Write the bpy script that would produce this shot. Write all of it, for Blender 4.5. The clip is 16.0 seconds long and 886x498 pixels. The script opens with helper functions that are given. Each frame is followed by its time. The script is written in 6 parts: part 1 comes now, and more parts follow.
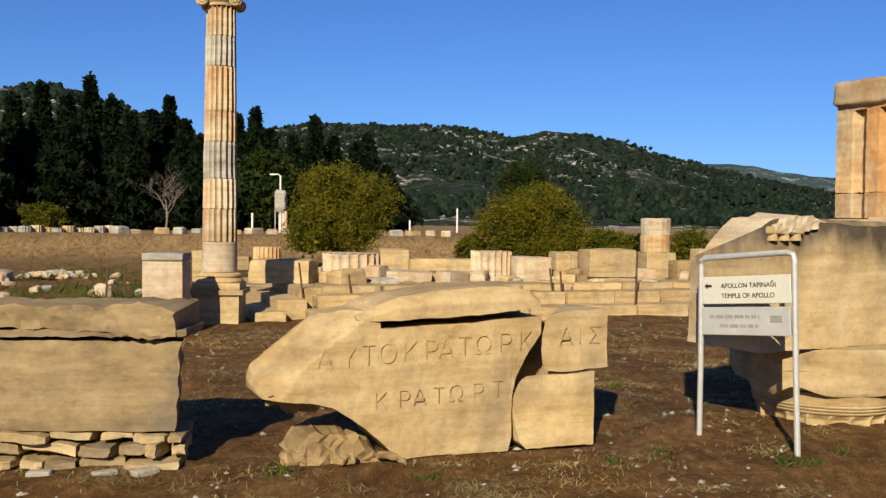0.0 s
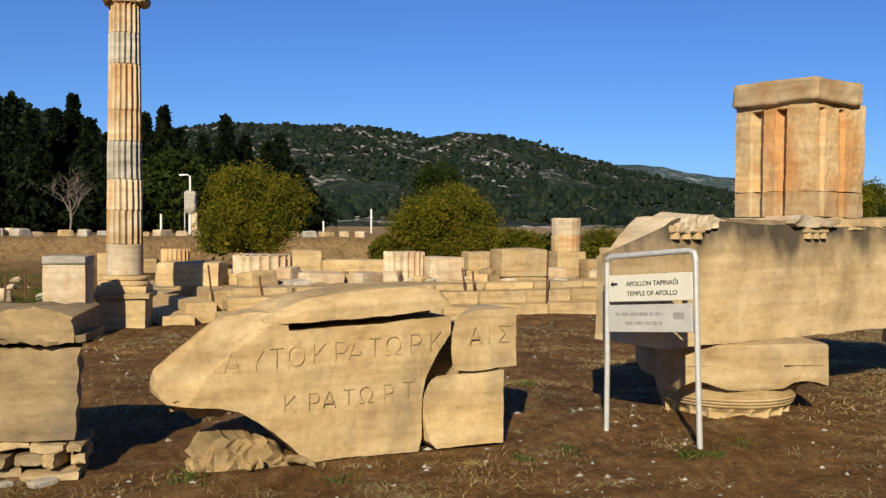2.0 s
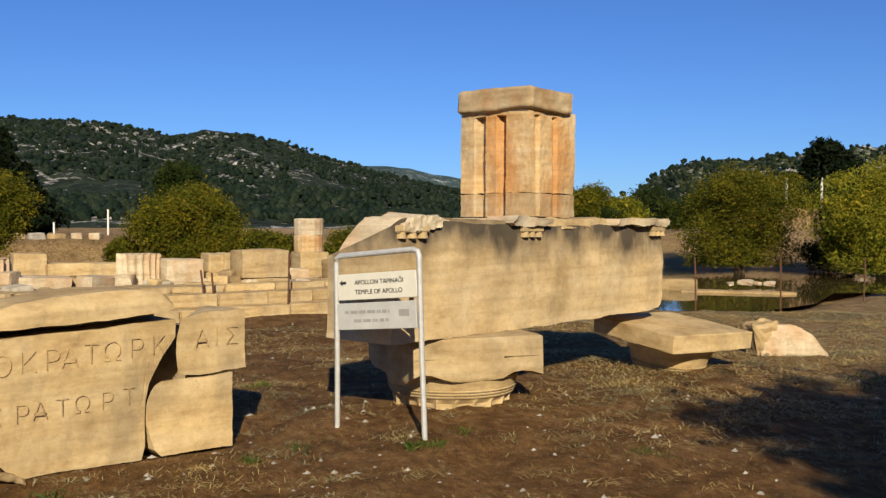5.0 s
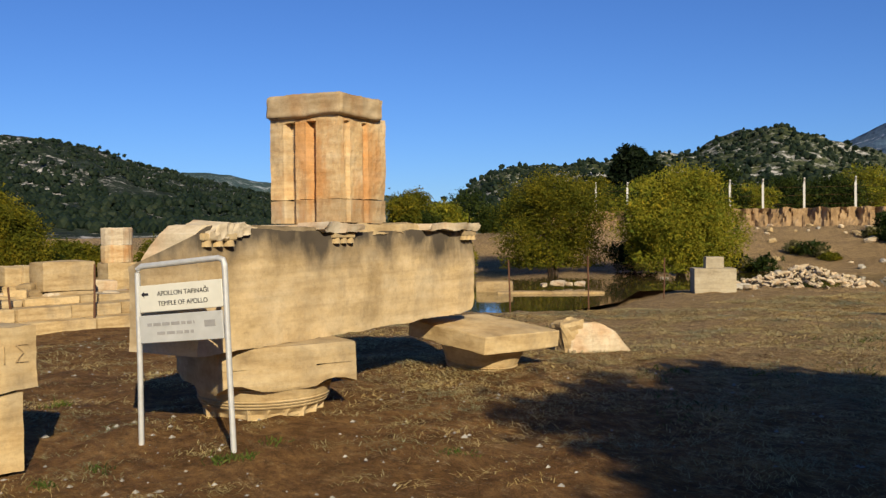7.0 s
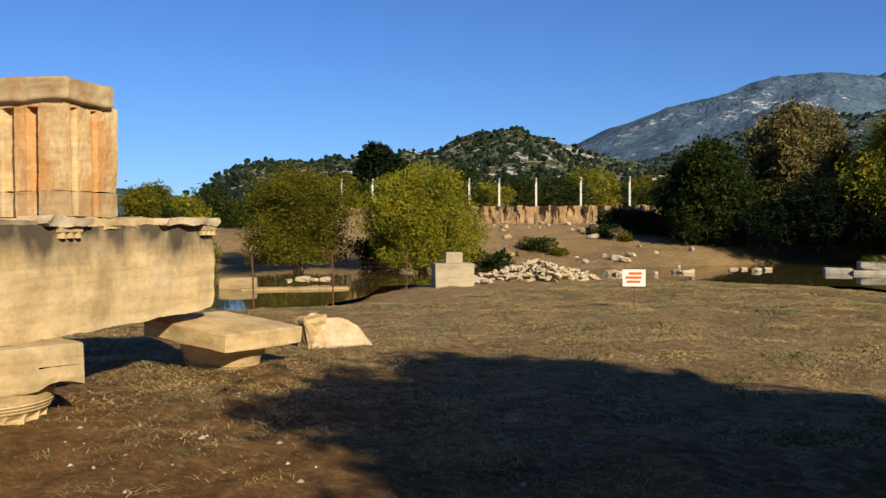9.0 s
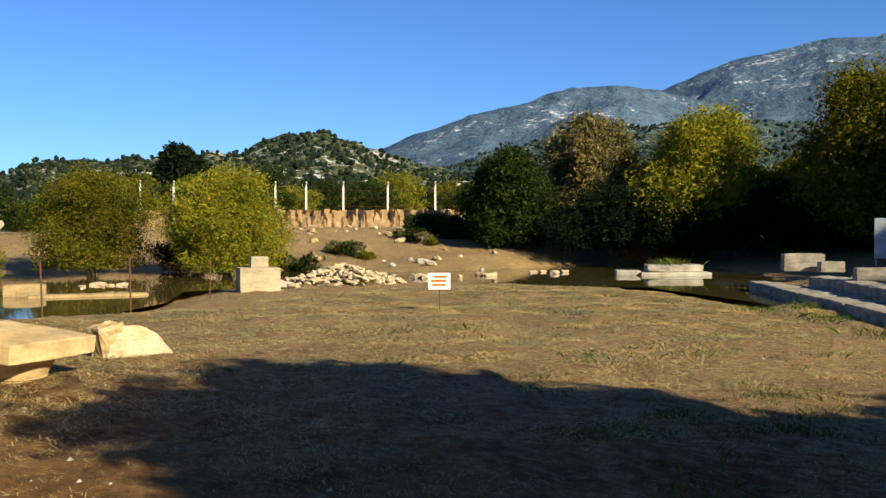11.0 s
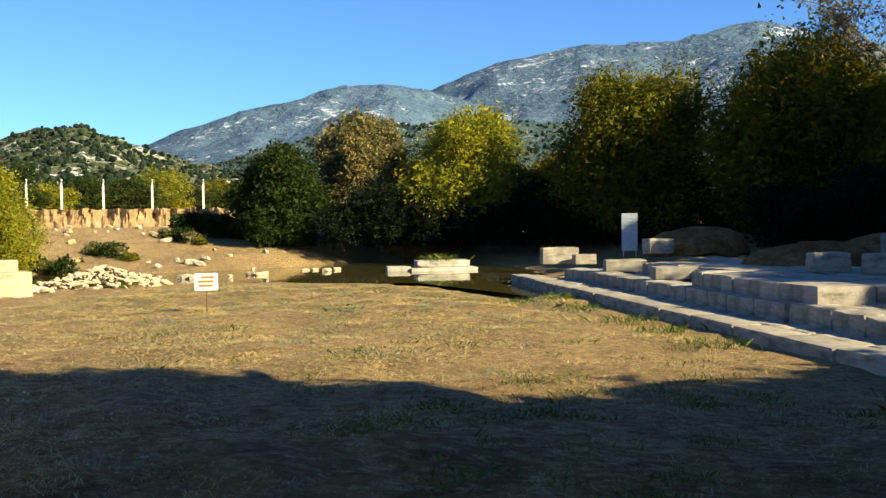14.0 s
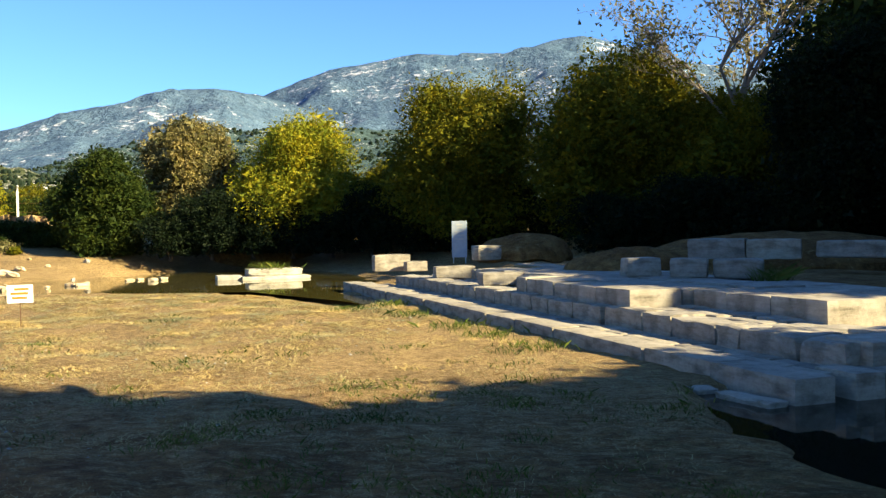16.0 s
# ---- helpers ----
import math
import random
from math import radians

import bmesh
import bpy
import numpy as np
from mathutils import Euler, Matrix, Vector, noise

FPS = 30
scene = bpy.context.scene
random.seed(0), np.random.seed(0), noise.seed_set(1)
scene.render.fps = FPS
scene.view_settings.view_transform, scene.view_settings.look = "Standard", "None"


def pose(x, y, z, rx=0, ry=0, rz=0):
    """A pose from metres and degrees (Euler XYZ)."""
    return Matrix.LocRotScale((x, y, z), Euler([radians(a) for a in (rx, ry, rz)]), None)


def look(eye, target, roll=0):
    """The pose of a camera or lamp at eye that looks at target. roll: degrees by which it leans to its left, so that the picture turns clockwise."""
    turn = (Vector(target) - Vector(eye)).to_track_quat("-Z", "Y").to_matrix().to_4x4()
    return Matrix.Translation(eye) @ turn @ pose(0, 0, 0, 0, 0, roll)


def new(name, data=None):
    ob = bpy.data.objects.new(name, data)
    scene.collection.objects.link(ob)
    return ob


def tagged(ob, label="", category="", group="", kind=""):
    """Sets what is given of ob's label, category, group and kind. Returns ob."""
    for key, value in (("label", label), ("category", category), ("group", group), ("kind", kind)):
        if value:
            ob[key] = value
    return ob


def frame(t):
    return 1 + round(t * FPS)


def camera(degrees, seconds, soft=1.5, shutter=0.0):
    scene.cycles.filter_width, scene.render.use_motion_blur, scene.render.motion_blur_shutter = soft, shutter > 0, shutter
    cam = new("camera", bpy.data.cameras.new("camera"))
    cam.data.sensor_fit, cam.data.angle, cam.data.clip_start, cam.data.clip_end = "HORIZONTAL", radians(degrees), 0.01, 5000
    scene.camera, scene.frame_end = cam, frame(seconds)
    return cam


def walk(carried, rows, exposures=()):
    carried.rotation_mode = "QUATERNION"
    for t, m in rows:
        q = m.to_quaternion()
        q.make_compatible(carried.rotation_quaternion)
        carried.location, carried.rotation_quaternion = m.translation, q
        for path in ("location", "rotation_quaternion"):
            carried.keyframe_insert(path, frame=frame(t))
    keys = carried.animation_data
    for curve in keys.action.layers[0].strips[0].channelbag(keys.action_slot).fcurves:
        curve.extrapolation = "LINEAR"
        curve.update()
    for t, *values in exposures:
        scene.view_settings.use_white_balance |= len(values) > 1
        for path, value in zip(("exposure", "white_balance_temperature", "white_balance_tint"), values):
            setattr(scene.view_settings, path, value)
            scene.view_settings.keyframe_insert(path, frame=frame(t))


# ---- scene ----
from mathutils.bvhtree import BVHTree

cam = camera(50.0, 16.0, soft=1.4)
PATH = [
    (0.0, pose(0.000, 0.000, 1.650, 88.43, -0.71, -0.00)),
    (0.5, pose(0.006, 0.010, 1.652, 88.64, -0.73, -0.75)),
    (1.0, pose(0.015, 0.016, 1.650, 88.78, -0.64, -1.83)),
    (1.5, pose(0.028, 0.015, 1.648, 88.54, -0.54, -3.43)),
    (2.0, pose(0.044, 0.012, 1.650, 88.51, -0.43, -5.13)),
    (2.5, pose(0.067, 0.002, 1.649, 88.50, -0.31, -7.57)),
    (3.0, pose(0.081, -0.009, 1.651, 88.44, -0.17, -9.87)),
    (3.5, pose(0.107, -0.014, 1.651, 88.58, 0.05, -12.46)),
    (6.0, pose(0.253, -0.123, 1.645, 88.67, 0.07, -25.33)),
    (6.5, pose(0.279, -0.127, 1.645, 88.80, 0.59, -28.08)),
    (7.0, pose(0.310, -0.130, 1.647, 88.95, 0.65, -30.68)),
    (7.5, pose(0.331, -0.144, 1.642, 88.72, 0.70, -33.58)),
    (8.0, pose(0.343, -0.159, 1.636, 88.49, 0.38, -37.17)),
    (8.5, pose(0.348, -0.163, 1.640, 88.36, 0.13, -42.09)),
    (9.0, pose(0.347, -0.162, 1.643, 88.57, 0.35, -45.85)),
    (11.5, pose(0.380, -0.158, 1.645, 88.46, 0.17, -59.76)),
    (12.0, pose(0.396, -0.162, 1.647, 88.24, 0.25, -62.14)),
    (12.5, pose(0.408, -0.159, 1.654, 88.71, 0.21, -65.00)),
    (13.0, pose(0.396, -0.181, 1.652, 88.81, 0.10, -66.65)),
    (13.5, pose(0.374, -0.220, 1.652, 88.79, 0.43, -68.81)),
    (14.0, pose(0.342, -0.270, 1.651, 88.48, 0.83, -71.00)),
    (14.5, pose(0.313, -0.317, 1.655, 88.10, 0.57, -73.65)),
    (15.0, pose(0.274, -0.354, 1.659, 88.54, 0.63, -75.98)),
    (15.5, pose(0.234, -0.387, 1.663, 88.55, 0.86, -78.52)),
    (16.0, pose(0.212, -0.393, 1.661, 88.76, 1.01, -80.93)),
]
EXPOSURES = [(0.0, 0.45, 6000, 9), (7.5, 0.42, 6050, 9), (9.0, 0.6, 6200, 8), (11.5, 1.1, 6350, 1), (12.5, 1.22, 6450, -1), (14.0, 1.6, 6700, -3), (16.0, 2.0, 7000, -3)]
walk(cam, PATH, EXPOSURES)

# ---------- sky and sun ----------
SUN_EL, SUN_AZ = radians(28), radians(193.5)
world = bpy.data.worlds.new("world")
scene.world = world
world.use_nodes = True
wn = world.node_tree.nodes
sky = wn.new("ShaderNodeTexSky")
sky.sky_type = "NISHITA"
sky.sun_disc = False
sky.sun_elevation = SUN_EL
sky.sun_rotation = SUN_AZ
sky.altitude = 800
sky.air_density, sky.dust_density, sky.ozone_density = 1.0, 0.2, 2.5
wn["Background"].inputs["Strength"].default_value = 0.05
vivid = wn.new("ShaderNodeMix")
vivid.data_type, vivid.blend_type = "RGBA", "MULTIPLY"
vivid.inputs[0].default_value = 1.0
vivid.inputs[7].default_value = (0.60, 0.88, 1.42, 1)
world.node_tree.links.new(sky.outputs[0], vivid.inputs[6])
world.node_tree.links.new(vivid.outputs[2], wn["Background"].inputs[0])
sun_data = bpy.data.lights.new("sun", "SUN")
sun_data.energy, sun_data.angle, sun_data.color = 5.0, radians(0.55), (1.0, 0.83, 0.57)
sun = new("sun", sun_data)
sun_from = Vector((math.sin(SUN_AZ) * math.cos(SUN_EL), math.cos(SUN_AZ) * math.cos(SUN_EL), math.sin(SUN_EL)))
sun.matrix_world = look(sun_from * 60, (0, 0, 0))


# ---------- materials ----------
def node(nt, kind, **values):
    n = nt.nodes.new(kind)
    for k, v in values.items():
        n.inputs[k.replace("_", " ")].default_value = v
    return n


def base_mat(name, rough=0.9):
    m = bpy.data.materials.new(name)
    m.use_nodes = True
    b = m.node_tree.nodes["Principled BSDF"]
    b.inputs["Roughness"].default_value = rough
    b.inputs["Specular IOR Level"].default_value = 0.12
    return m, m.node_tree, b


def ramp(nt, fac, stops):
    r = nt.nodes.new("ShaderNodeValToRGB")
    e = r.color_ramp.elements
    while len(e) < len(stops):
        e.new(0.5)
    for i, (p, c) in enumerate(stops):
        e[i].position = p
        e[i].color = (*c, 1)
    nt.links.new(fac, r.inputs[0])
    return r.outputs[0]


def mix(nt, fac, a, b, how="MIX"):
    m = nt.nodes.new("ShaderNodeMix")
    m.data_type, m.blend_type = "RGBA", how
    for s, v in ((0, fac), (6, a), (7, b)):
        if isinstance(v, (int, float)):
            m.inputs[s].default_value = v
        elif isinstance(v, tuple):
            m.inputs[s].default_value = (*v, 1)
        else:
            nt.links.new(v, m.inputs[s])
    return m.outputs[2]


def coords(nt, stretch=(1, 1, 1), kind="Object"):
    c = nt.nodes.new("ShaderNodeTexCoord")
    mp = nt.nodes.new("ShaderNodeMapping")
    mp.inputs["Scale"].default_value = stretch
    nt.links.new(c.outputs[kind], mp.inputs[0])
    return mp.outputs[0]


def noise_tex(nt, vec, scale, detail=6.0, rough=0.6):
    n = node(nt, "ShaderNodeTexNoise", Scale=scale, Detail=detail, Roughness=rough)
    nt.links.new(vec, n.inputs["Vector"])
    return n.outputs["Fac"]


def bump(nt, b, height, strength, dist=0.02):
    bp = node(nt, "ShaderNodeBump", Strength=strength, Distance=dist)
    nt.links.new(height, bp.inputs["Height"])
    nt.links.new(bp.outputs[0], b.inputs["Normal"])


def nt_vec(nt, v):
    n = nt.nodes.new("ShaderNodeTexNoise")
    n.inputs["Scale"].default_value = 3.0
    n.inputs["Detail"].default_value = 6.0
    nt.links.new(v, n.inputs["Vector"])
    return n.outputs["Color"]


def stone_mat(name, light, mid, dark, stain=0.5, rust=0.0, bump_s=0.5, fine=60.0, cracks=0.0, soaked=None):
    """Weathered limestone: cloudy tone, run-down stains, pits and grain."""
    m, nt, b = base_mat(name, 0.88)
    v = coords(nt, kind="Object")
    cloud = noise_tex(nt, coords(nt, (0.8, 0.8, 2.6)), 2.0, 11, 0.66)
    col = ramp(nt, cloud, [(0.31, dark), (0.48, mid), (0.66, light)])
    runs = noise_tex(nt, coords(nt, (1.5, 1.5, 0.8)), 1.3, 6, 0.62)
    runs_m = ramp(nt, runs, [(0.52, (0, 0, 0)), (0.68, (1, 1, 1))])
    s = nt.nodes.new("ShaderNodeMath")
    s.operation = "MULTIPLY"
    s.inputs[1].default_value = stain
    nt.links.new(runs_m, s.inputs[0])
    col = mix(nt, s.outputs[0], col, (0.16, 0.14, 0.11))
    if rust:
        rv = noise_tex(nt, coords(nt, (2.2, 2.2, 0.6)), 1.5, 5, 0.55)
        rm = ramp(nt, rv, [(0.48, (0, 0, 0)), (0.62, (1, 1, 1))])
        r2 = nt.nodes.new("ShaderNodeMath")
        r2.operation = "MULTIPLY"
        r2.inputs[1].default_value = rust
        nt.links.new(rm, r2.inputs[0])
        col = mix(nt, r2.outputs[0], col, (0.52, 0.24, 0.07))
    grain = noise_tex(nt, v, fine, 4, 0.7)
    col = mix(nt, 0.22, col, ramp(nt, grain, [(0.3, (0.55, 0.55, 0.55)), (0.7, (1.0, 1.0, 1.0))]), "MULTIPLY")
    patch = noise_tex(nt, v, 1.1, 5, 0.6)
    col = mix(nt, 0.6, col, ramp(nt, patch, [(0.34, (0.70, 0.66, 0.60)), (0.5, (1.0, 1.0, 1.0)), (0.66, (1.14, 1.13, 1.10))]), "MULTIPLY")
    speck = noise_tex(nt, v, 17.0, 6, 0.75)
    col = mix(nt, 0.28, col, ramp(nt, speck, [(0.36, (0.55, 0.52, 0.48)), (0.52, (1.0, 1.0, 1.0)), (0.7, (1.12, 1.12, 1.1))]), "MULTIPLY")
    strata = noise_tex(nt, coords(nt, (0.22, 0.22, 5.5)), 2.2, 7, 0.6)
    col = mix(nt, 0.42, col, ramp(nt, strata, [(0.36, (0.72, 0.69, 0.63)), (0.5, (1.0, 1.0, 1.0)), (0.64, (1.12, 1.1, 1.04))]), "MULTIPLY")
    pock = ramp(nt, noise_tex(nt, coords(nt, (1, 1, 1.8)), 6.0, 10, 0.8), [(0.58, (0, 0, 0)), (0.68, (0.45, 0.45, 0.45))])
    col = mix(nt, pock, col, tuple(c * 0.55 for c in dark))
    if soaked:      # black lichen where rain runs off the top
        sz = nt.nodes.new("ShaderNodeSeparateXYZ")
        nt.links.new(v, sz.inputs[0])
        up = node(nt, "ShaderNodeMapRange", From_Min=soaked[0], From_Max=soaked[1], To_Min=-0.26, To_Max=0.36)
        nt.links.new(sz.outputs[2], up.inputs[0])
        ad = nt.nodes.new("ShaderNodeMath")
        ad.operation = "ADD"
        nt.links.new(up.outputs[0], ad.inputs[0])
        nt.links.new(noise_tex(nt, coords(nt, (1.5, 1.5, 0.8)), 1.5, 5, 0.55), ad.inputs[1])
        lm = ramp(nt, ad.outputs[0], [(0.40, (0, 0, 0)), (0.58, (0.4, 0.4, 0.4)), (0.74, (0.93, 0.93, 0.93))])
        col = mix(nt, lm, col, (0.075, 0.064, 0.05))
    if cracks:
        warp = mix(nt, 0.12, v, nt_vec(nt, v), "ADD")
        vo = nt.nodes.new("ShaderNodeTexVoronoi")
        vo.feature = "DISTANCE_TO_EDGE"
        vo.inputs["Scale"].default_value = 1.5
        nt.links.new(warp, vo.inputs["Vector"])
        cr = ramp(nt, vo.outputs["Distance"], [(0.0, (cracks,) * 3), (0.028, (0, 0, 0))])
        some = ramp(nt, noise_tex(nt, v, 0.9, 4, 0.6), [(0.46, (0, 0, 0)), (0.54, (1, 1, 1))])
        cr = mix(nt, 1.0, cr, some, "MULTIPLY")
        col = mix(nt, cr, col, (0.03, 0.025, 0.02))
    info = nt.nodes.new("ShaderNodeObjectInfo")
    tone = ramp(nt, info.outputs["Random"], [(0.0, (0.74, 0.74, 0.77)), (1.0, (1.0, 0.98, 0.95))])
    col = mix(nt, 1.0, col, tone, "MULTIPLY")
    nt.links.new(col, b.inputs["Base Color"])
    pit = mix(nt, 0.45, noise_tex(nt, v, 9.0, 12, 0.75), noise_tex(nt, v, 30.0, 6, 0.7))
    bump(nt, b, pit, bump_s * 0.75, 0.025)
    return m


M_STONE = stone_mat("limestone", (0.645, 0.51, 0.29), (0.55, 0.41, 0.207), (0.385, 0.265, 0.122), 0.42)
M_STONE_RUN = stone_mat("run_stained_limestone", (0.80, 0.64, 0.38), (0.73, 0.55, 0.29), (0.55, 0.40, 0.19), 0.3, soaked=(1.08, 1.75))
M_STONE_BROWN = stone_mat("brown_weathered_limestone", (0.50, 0.375, 0.20), (0.41, 0.295, 0.14), (0.27, 0.185, 0.085), 0.45)
M_STONE_MOTTLED = stone_mat("mottled_grey_brown_limestone", (0.41, 0.315, 0.175), (0.29, 0.218, 0.118), (0.14, 0.105, 0.06), 0.6)
M_STONE_PALE = stone_mat("pale_marble", (0.72, 0.63, 0.46), (0.62, 0.52, 0.36), (0.43, 0.34, 0.21), 0.3, 0.3)
M_STONE_STREAK = stone_mat("rust_streaked_marble", (0.72, 0.62, 0.44), (0.63, 0.49, 0.29), (0.48, 0.30, 0.13), 0.3, 0.65)
M_STONE_RUST = stone_mat("rust_stained_marble", (0.66, 0.53, 0.335), (0.58, 0.42, 0.22), (0.44, 0.25, 0.10), 0.35, 0.65)
M_STONE_HEAD = stone_mat("stained_head_limestone", (0.66, 0.53, 0.33), (0.56, 0.42, 0.23), (0.36, 0.25, 0.13), 0.3, 0.3, soaked=(1.16, 2.2))
M_STONE_GREY = stone_mat("grey_limestone", (0.56, 0.53, 0.46), (0.45, 0.42, 0.35), (0.26, 0.235, 0.19), 0.3)
M_STEP = stone_mat("worn_step_limestone", (0.48, 0.44, 0.365), (0.365, 0.33, 0.27), (0.165, 0.145, 0.112), 0.6, 0.0, 0.9, 60.0, 0.3)
# lichen-dark stone; its tone also stands for shade in two gaps
M_STONE_DARK = stone_mat("lichen_and_gap_shade_stone", (0.40, 0.33, 0.21), (0.32, 0.25, 0.15), (0.16, 0.12, 0.07), 0.5, 0.0, 0.9)
M_CONCRETE = stone_mat("cast_concrete", (0.56, 0.49, 0.34), (0.49, 0.42, 0.28), (0.38, 0.32, 0.21), 0.2, 0.0, 0.15)


def plain_mat(name, col, rough=0.6, metal=0.0, var=0.25, scale=8.0):
    m, nt, b = base_mat(name, rough)
    v = coords(nt)
    c = mix(nt, 1.0, col, ramp(nt, noise_tex(nt, v, scale, 6, 0.6), [(0.3, (1 - var,) * 3), (0.7, (1.0,) * 3)]), "MULTIPLY")
    nt.links.new(c, b.inputs["Base Color"])
    b.inputs["Metallic"].default_value = metal
    return m


M_GALV = plain_mat("galvanised_steel", (0.58, 0.58, 0.55), 0.5, 0.35, 0.2, 18)
M_PANEL = plain_mat("cream_sign_paint", (0.62, 0.60, 0.50), 0.5, 0, 0.12, 5)
M_PANEL_GREY = plain_mat("faded_grey_sign_paint", (0.46, 0.46, 0.43), 0.5, 0, 0.2, 5)
M_INK = plain_mat("black_sign_paint", (0.03, 0.03, 0.035), 0.5)
M_INK_FADED = plain_mat("faded_sign_paint", (0.33, 0.32, 0.30), 0.6)
M_RUST = plain_mat("rusted_iron", (0.16, 0.08, 0.045), 0.85, 0.2, 0.5, 30)
M_POST = plain_mat("concrete_fence_post", (0.60, 0.58, 0.52), 0.85, 0, 0.2, 10)
M_WHITE = plain_mat("white_sign_paint", (0.78, 0.76, 0.70), 0.5, 0, 0.12, 6)
M_ORANGE = plain_mat("orange_sign_paint", (0.70, 0.15, 0.03), 0.5, 0, 0.15, 6)
M_BLUEGREY = plain_mat("blue_grey_panel", (0.36, 0.41, 0.45), 0.4, 0, 0.2, 6)
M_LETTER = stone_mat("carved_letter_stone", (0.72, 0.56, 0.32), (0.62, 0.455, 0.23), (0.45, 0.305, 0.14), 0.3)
M_BARK = plain_mat("bark", (0.14, 0.10, 0.07), 0.95, 0, 0.5, 20)
M_BARK_GREY = plain_mat("grey_bark", (0.24, 0.20, 0.16), 0.95, 0, 0.4, 20)


def leaf_mat(name, c1, c2, c3):
    m, nt, b = base_mat(name, 0.6)
    b.inputs["Specular IOR Level"].default_value = 0.07
    g = nt.nodes.new("ShaderNodeNewGeometry")
    col = ramp(nt, g.outputs["Random Per Island"], [(0.0, c1), (0.5, c2), (1.0, c3)])
    patch = noise_tex(nt, coords(nt), 0.9, 3, 0.5)
    col = mix(nt, 1.0, col, ramp(nt, patch, [(0.32, (0.5, 0.64, 0.7)), (0.68, (1.25, 1.17, 0.9))]), "MULTIPLY")
    nt.links.new(col, b.inputs["Base Color"])
    tr = nt.nodes.new("ShaderNodeBsdfTranslucent")
    nt.links.new(col, tr.inputs["Color"])
    ms = nt.nodes.new("ShaderNodeMixShader")
    ms.inputs[0].default_value = 0.32
    out = nt.nodes["Material Output"]
    nt.links.new(b.outputs[0], ms.inputs[1])
    nt.links.new(tr.outputs[0], ms.inputs[2])
    nt.links.new(ms.outputs[0], out.inputs["Surface"])
    return m


M_LEAF_OLIVE = leaf_mat("olive_green_leaves", (0.075, 0.082, 0.009), (0.128, 0.122, 0.011), (0.21, 0.165, 0.013))
M_LEAF_YELLOW = leaf_mat("yellow_green_leaves", (0.15, 0.168, 0.018), (0.22, 0.212, 0.02), (0.31, 0.245, 0.022))
M_LEAF_GREEN = leaf_mat("green_leaves", (0.016, 0.028, 0.007), (0.03, 0.046, 0.009), (0.056, 0.07, 0.015))
M_LEAF_DARK = leaf_mat("dark_needles_and_shade_foliage", (0.006, 0.011, 0.006), (0.010, 0.018, 0.008), (0.018, 0.026, 0.010))
M_LEAF_BROWN = leaf_mat("browning_fig_leaves", (0.07, 0.07, 0.02), (0.17, 0.14, 0.06), (0.30, 0.25, 0.13))
M_GRASS = leaf_mat("green_weeds", (0.05, 0.08, 0.015), (0.09, 0.12, 0.025), (0.14, 0.15, 0.04))
M_STRAW = leaf_mat("dry_straw", (0.36, 0.27, 0.12), (0.50, 0.39, 0.19), (0.62, 0.50, 0.28))


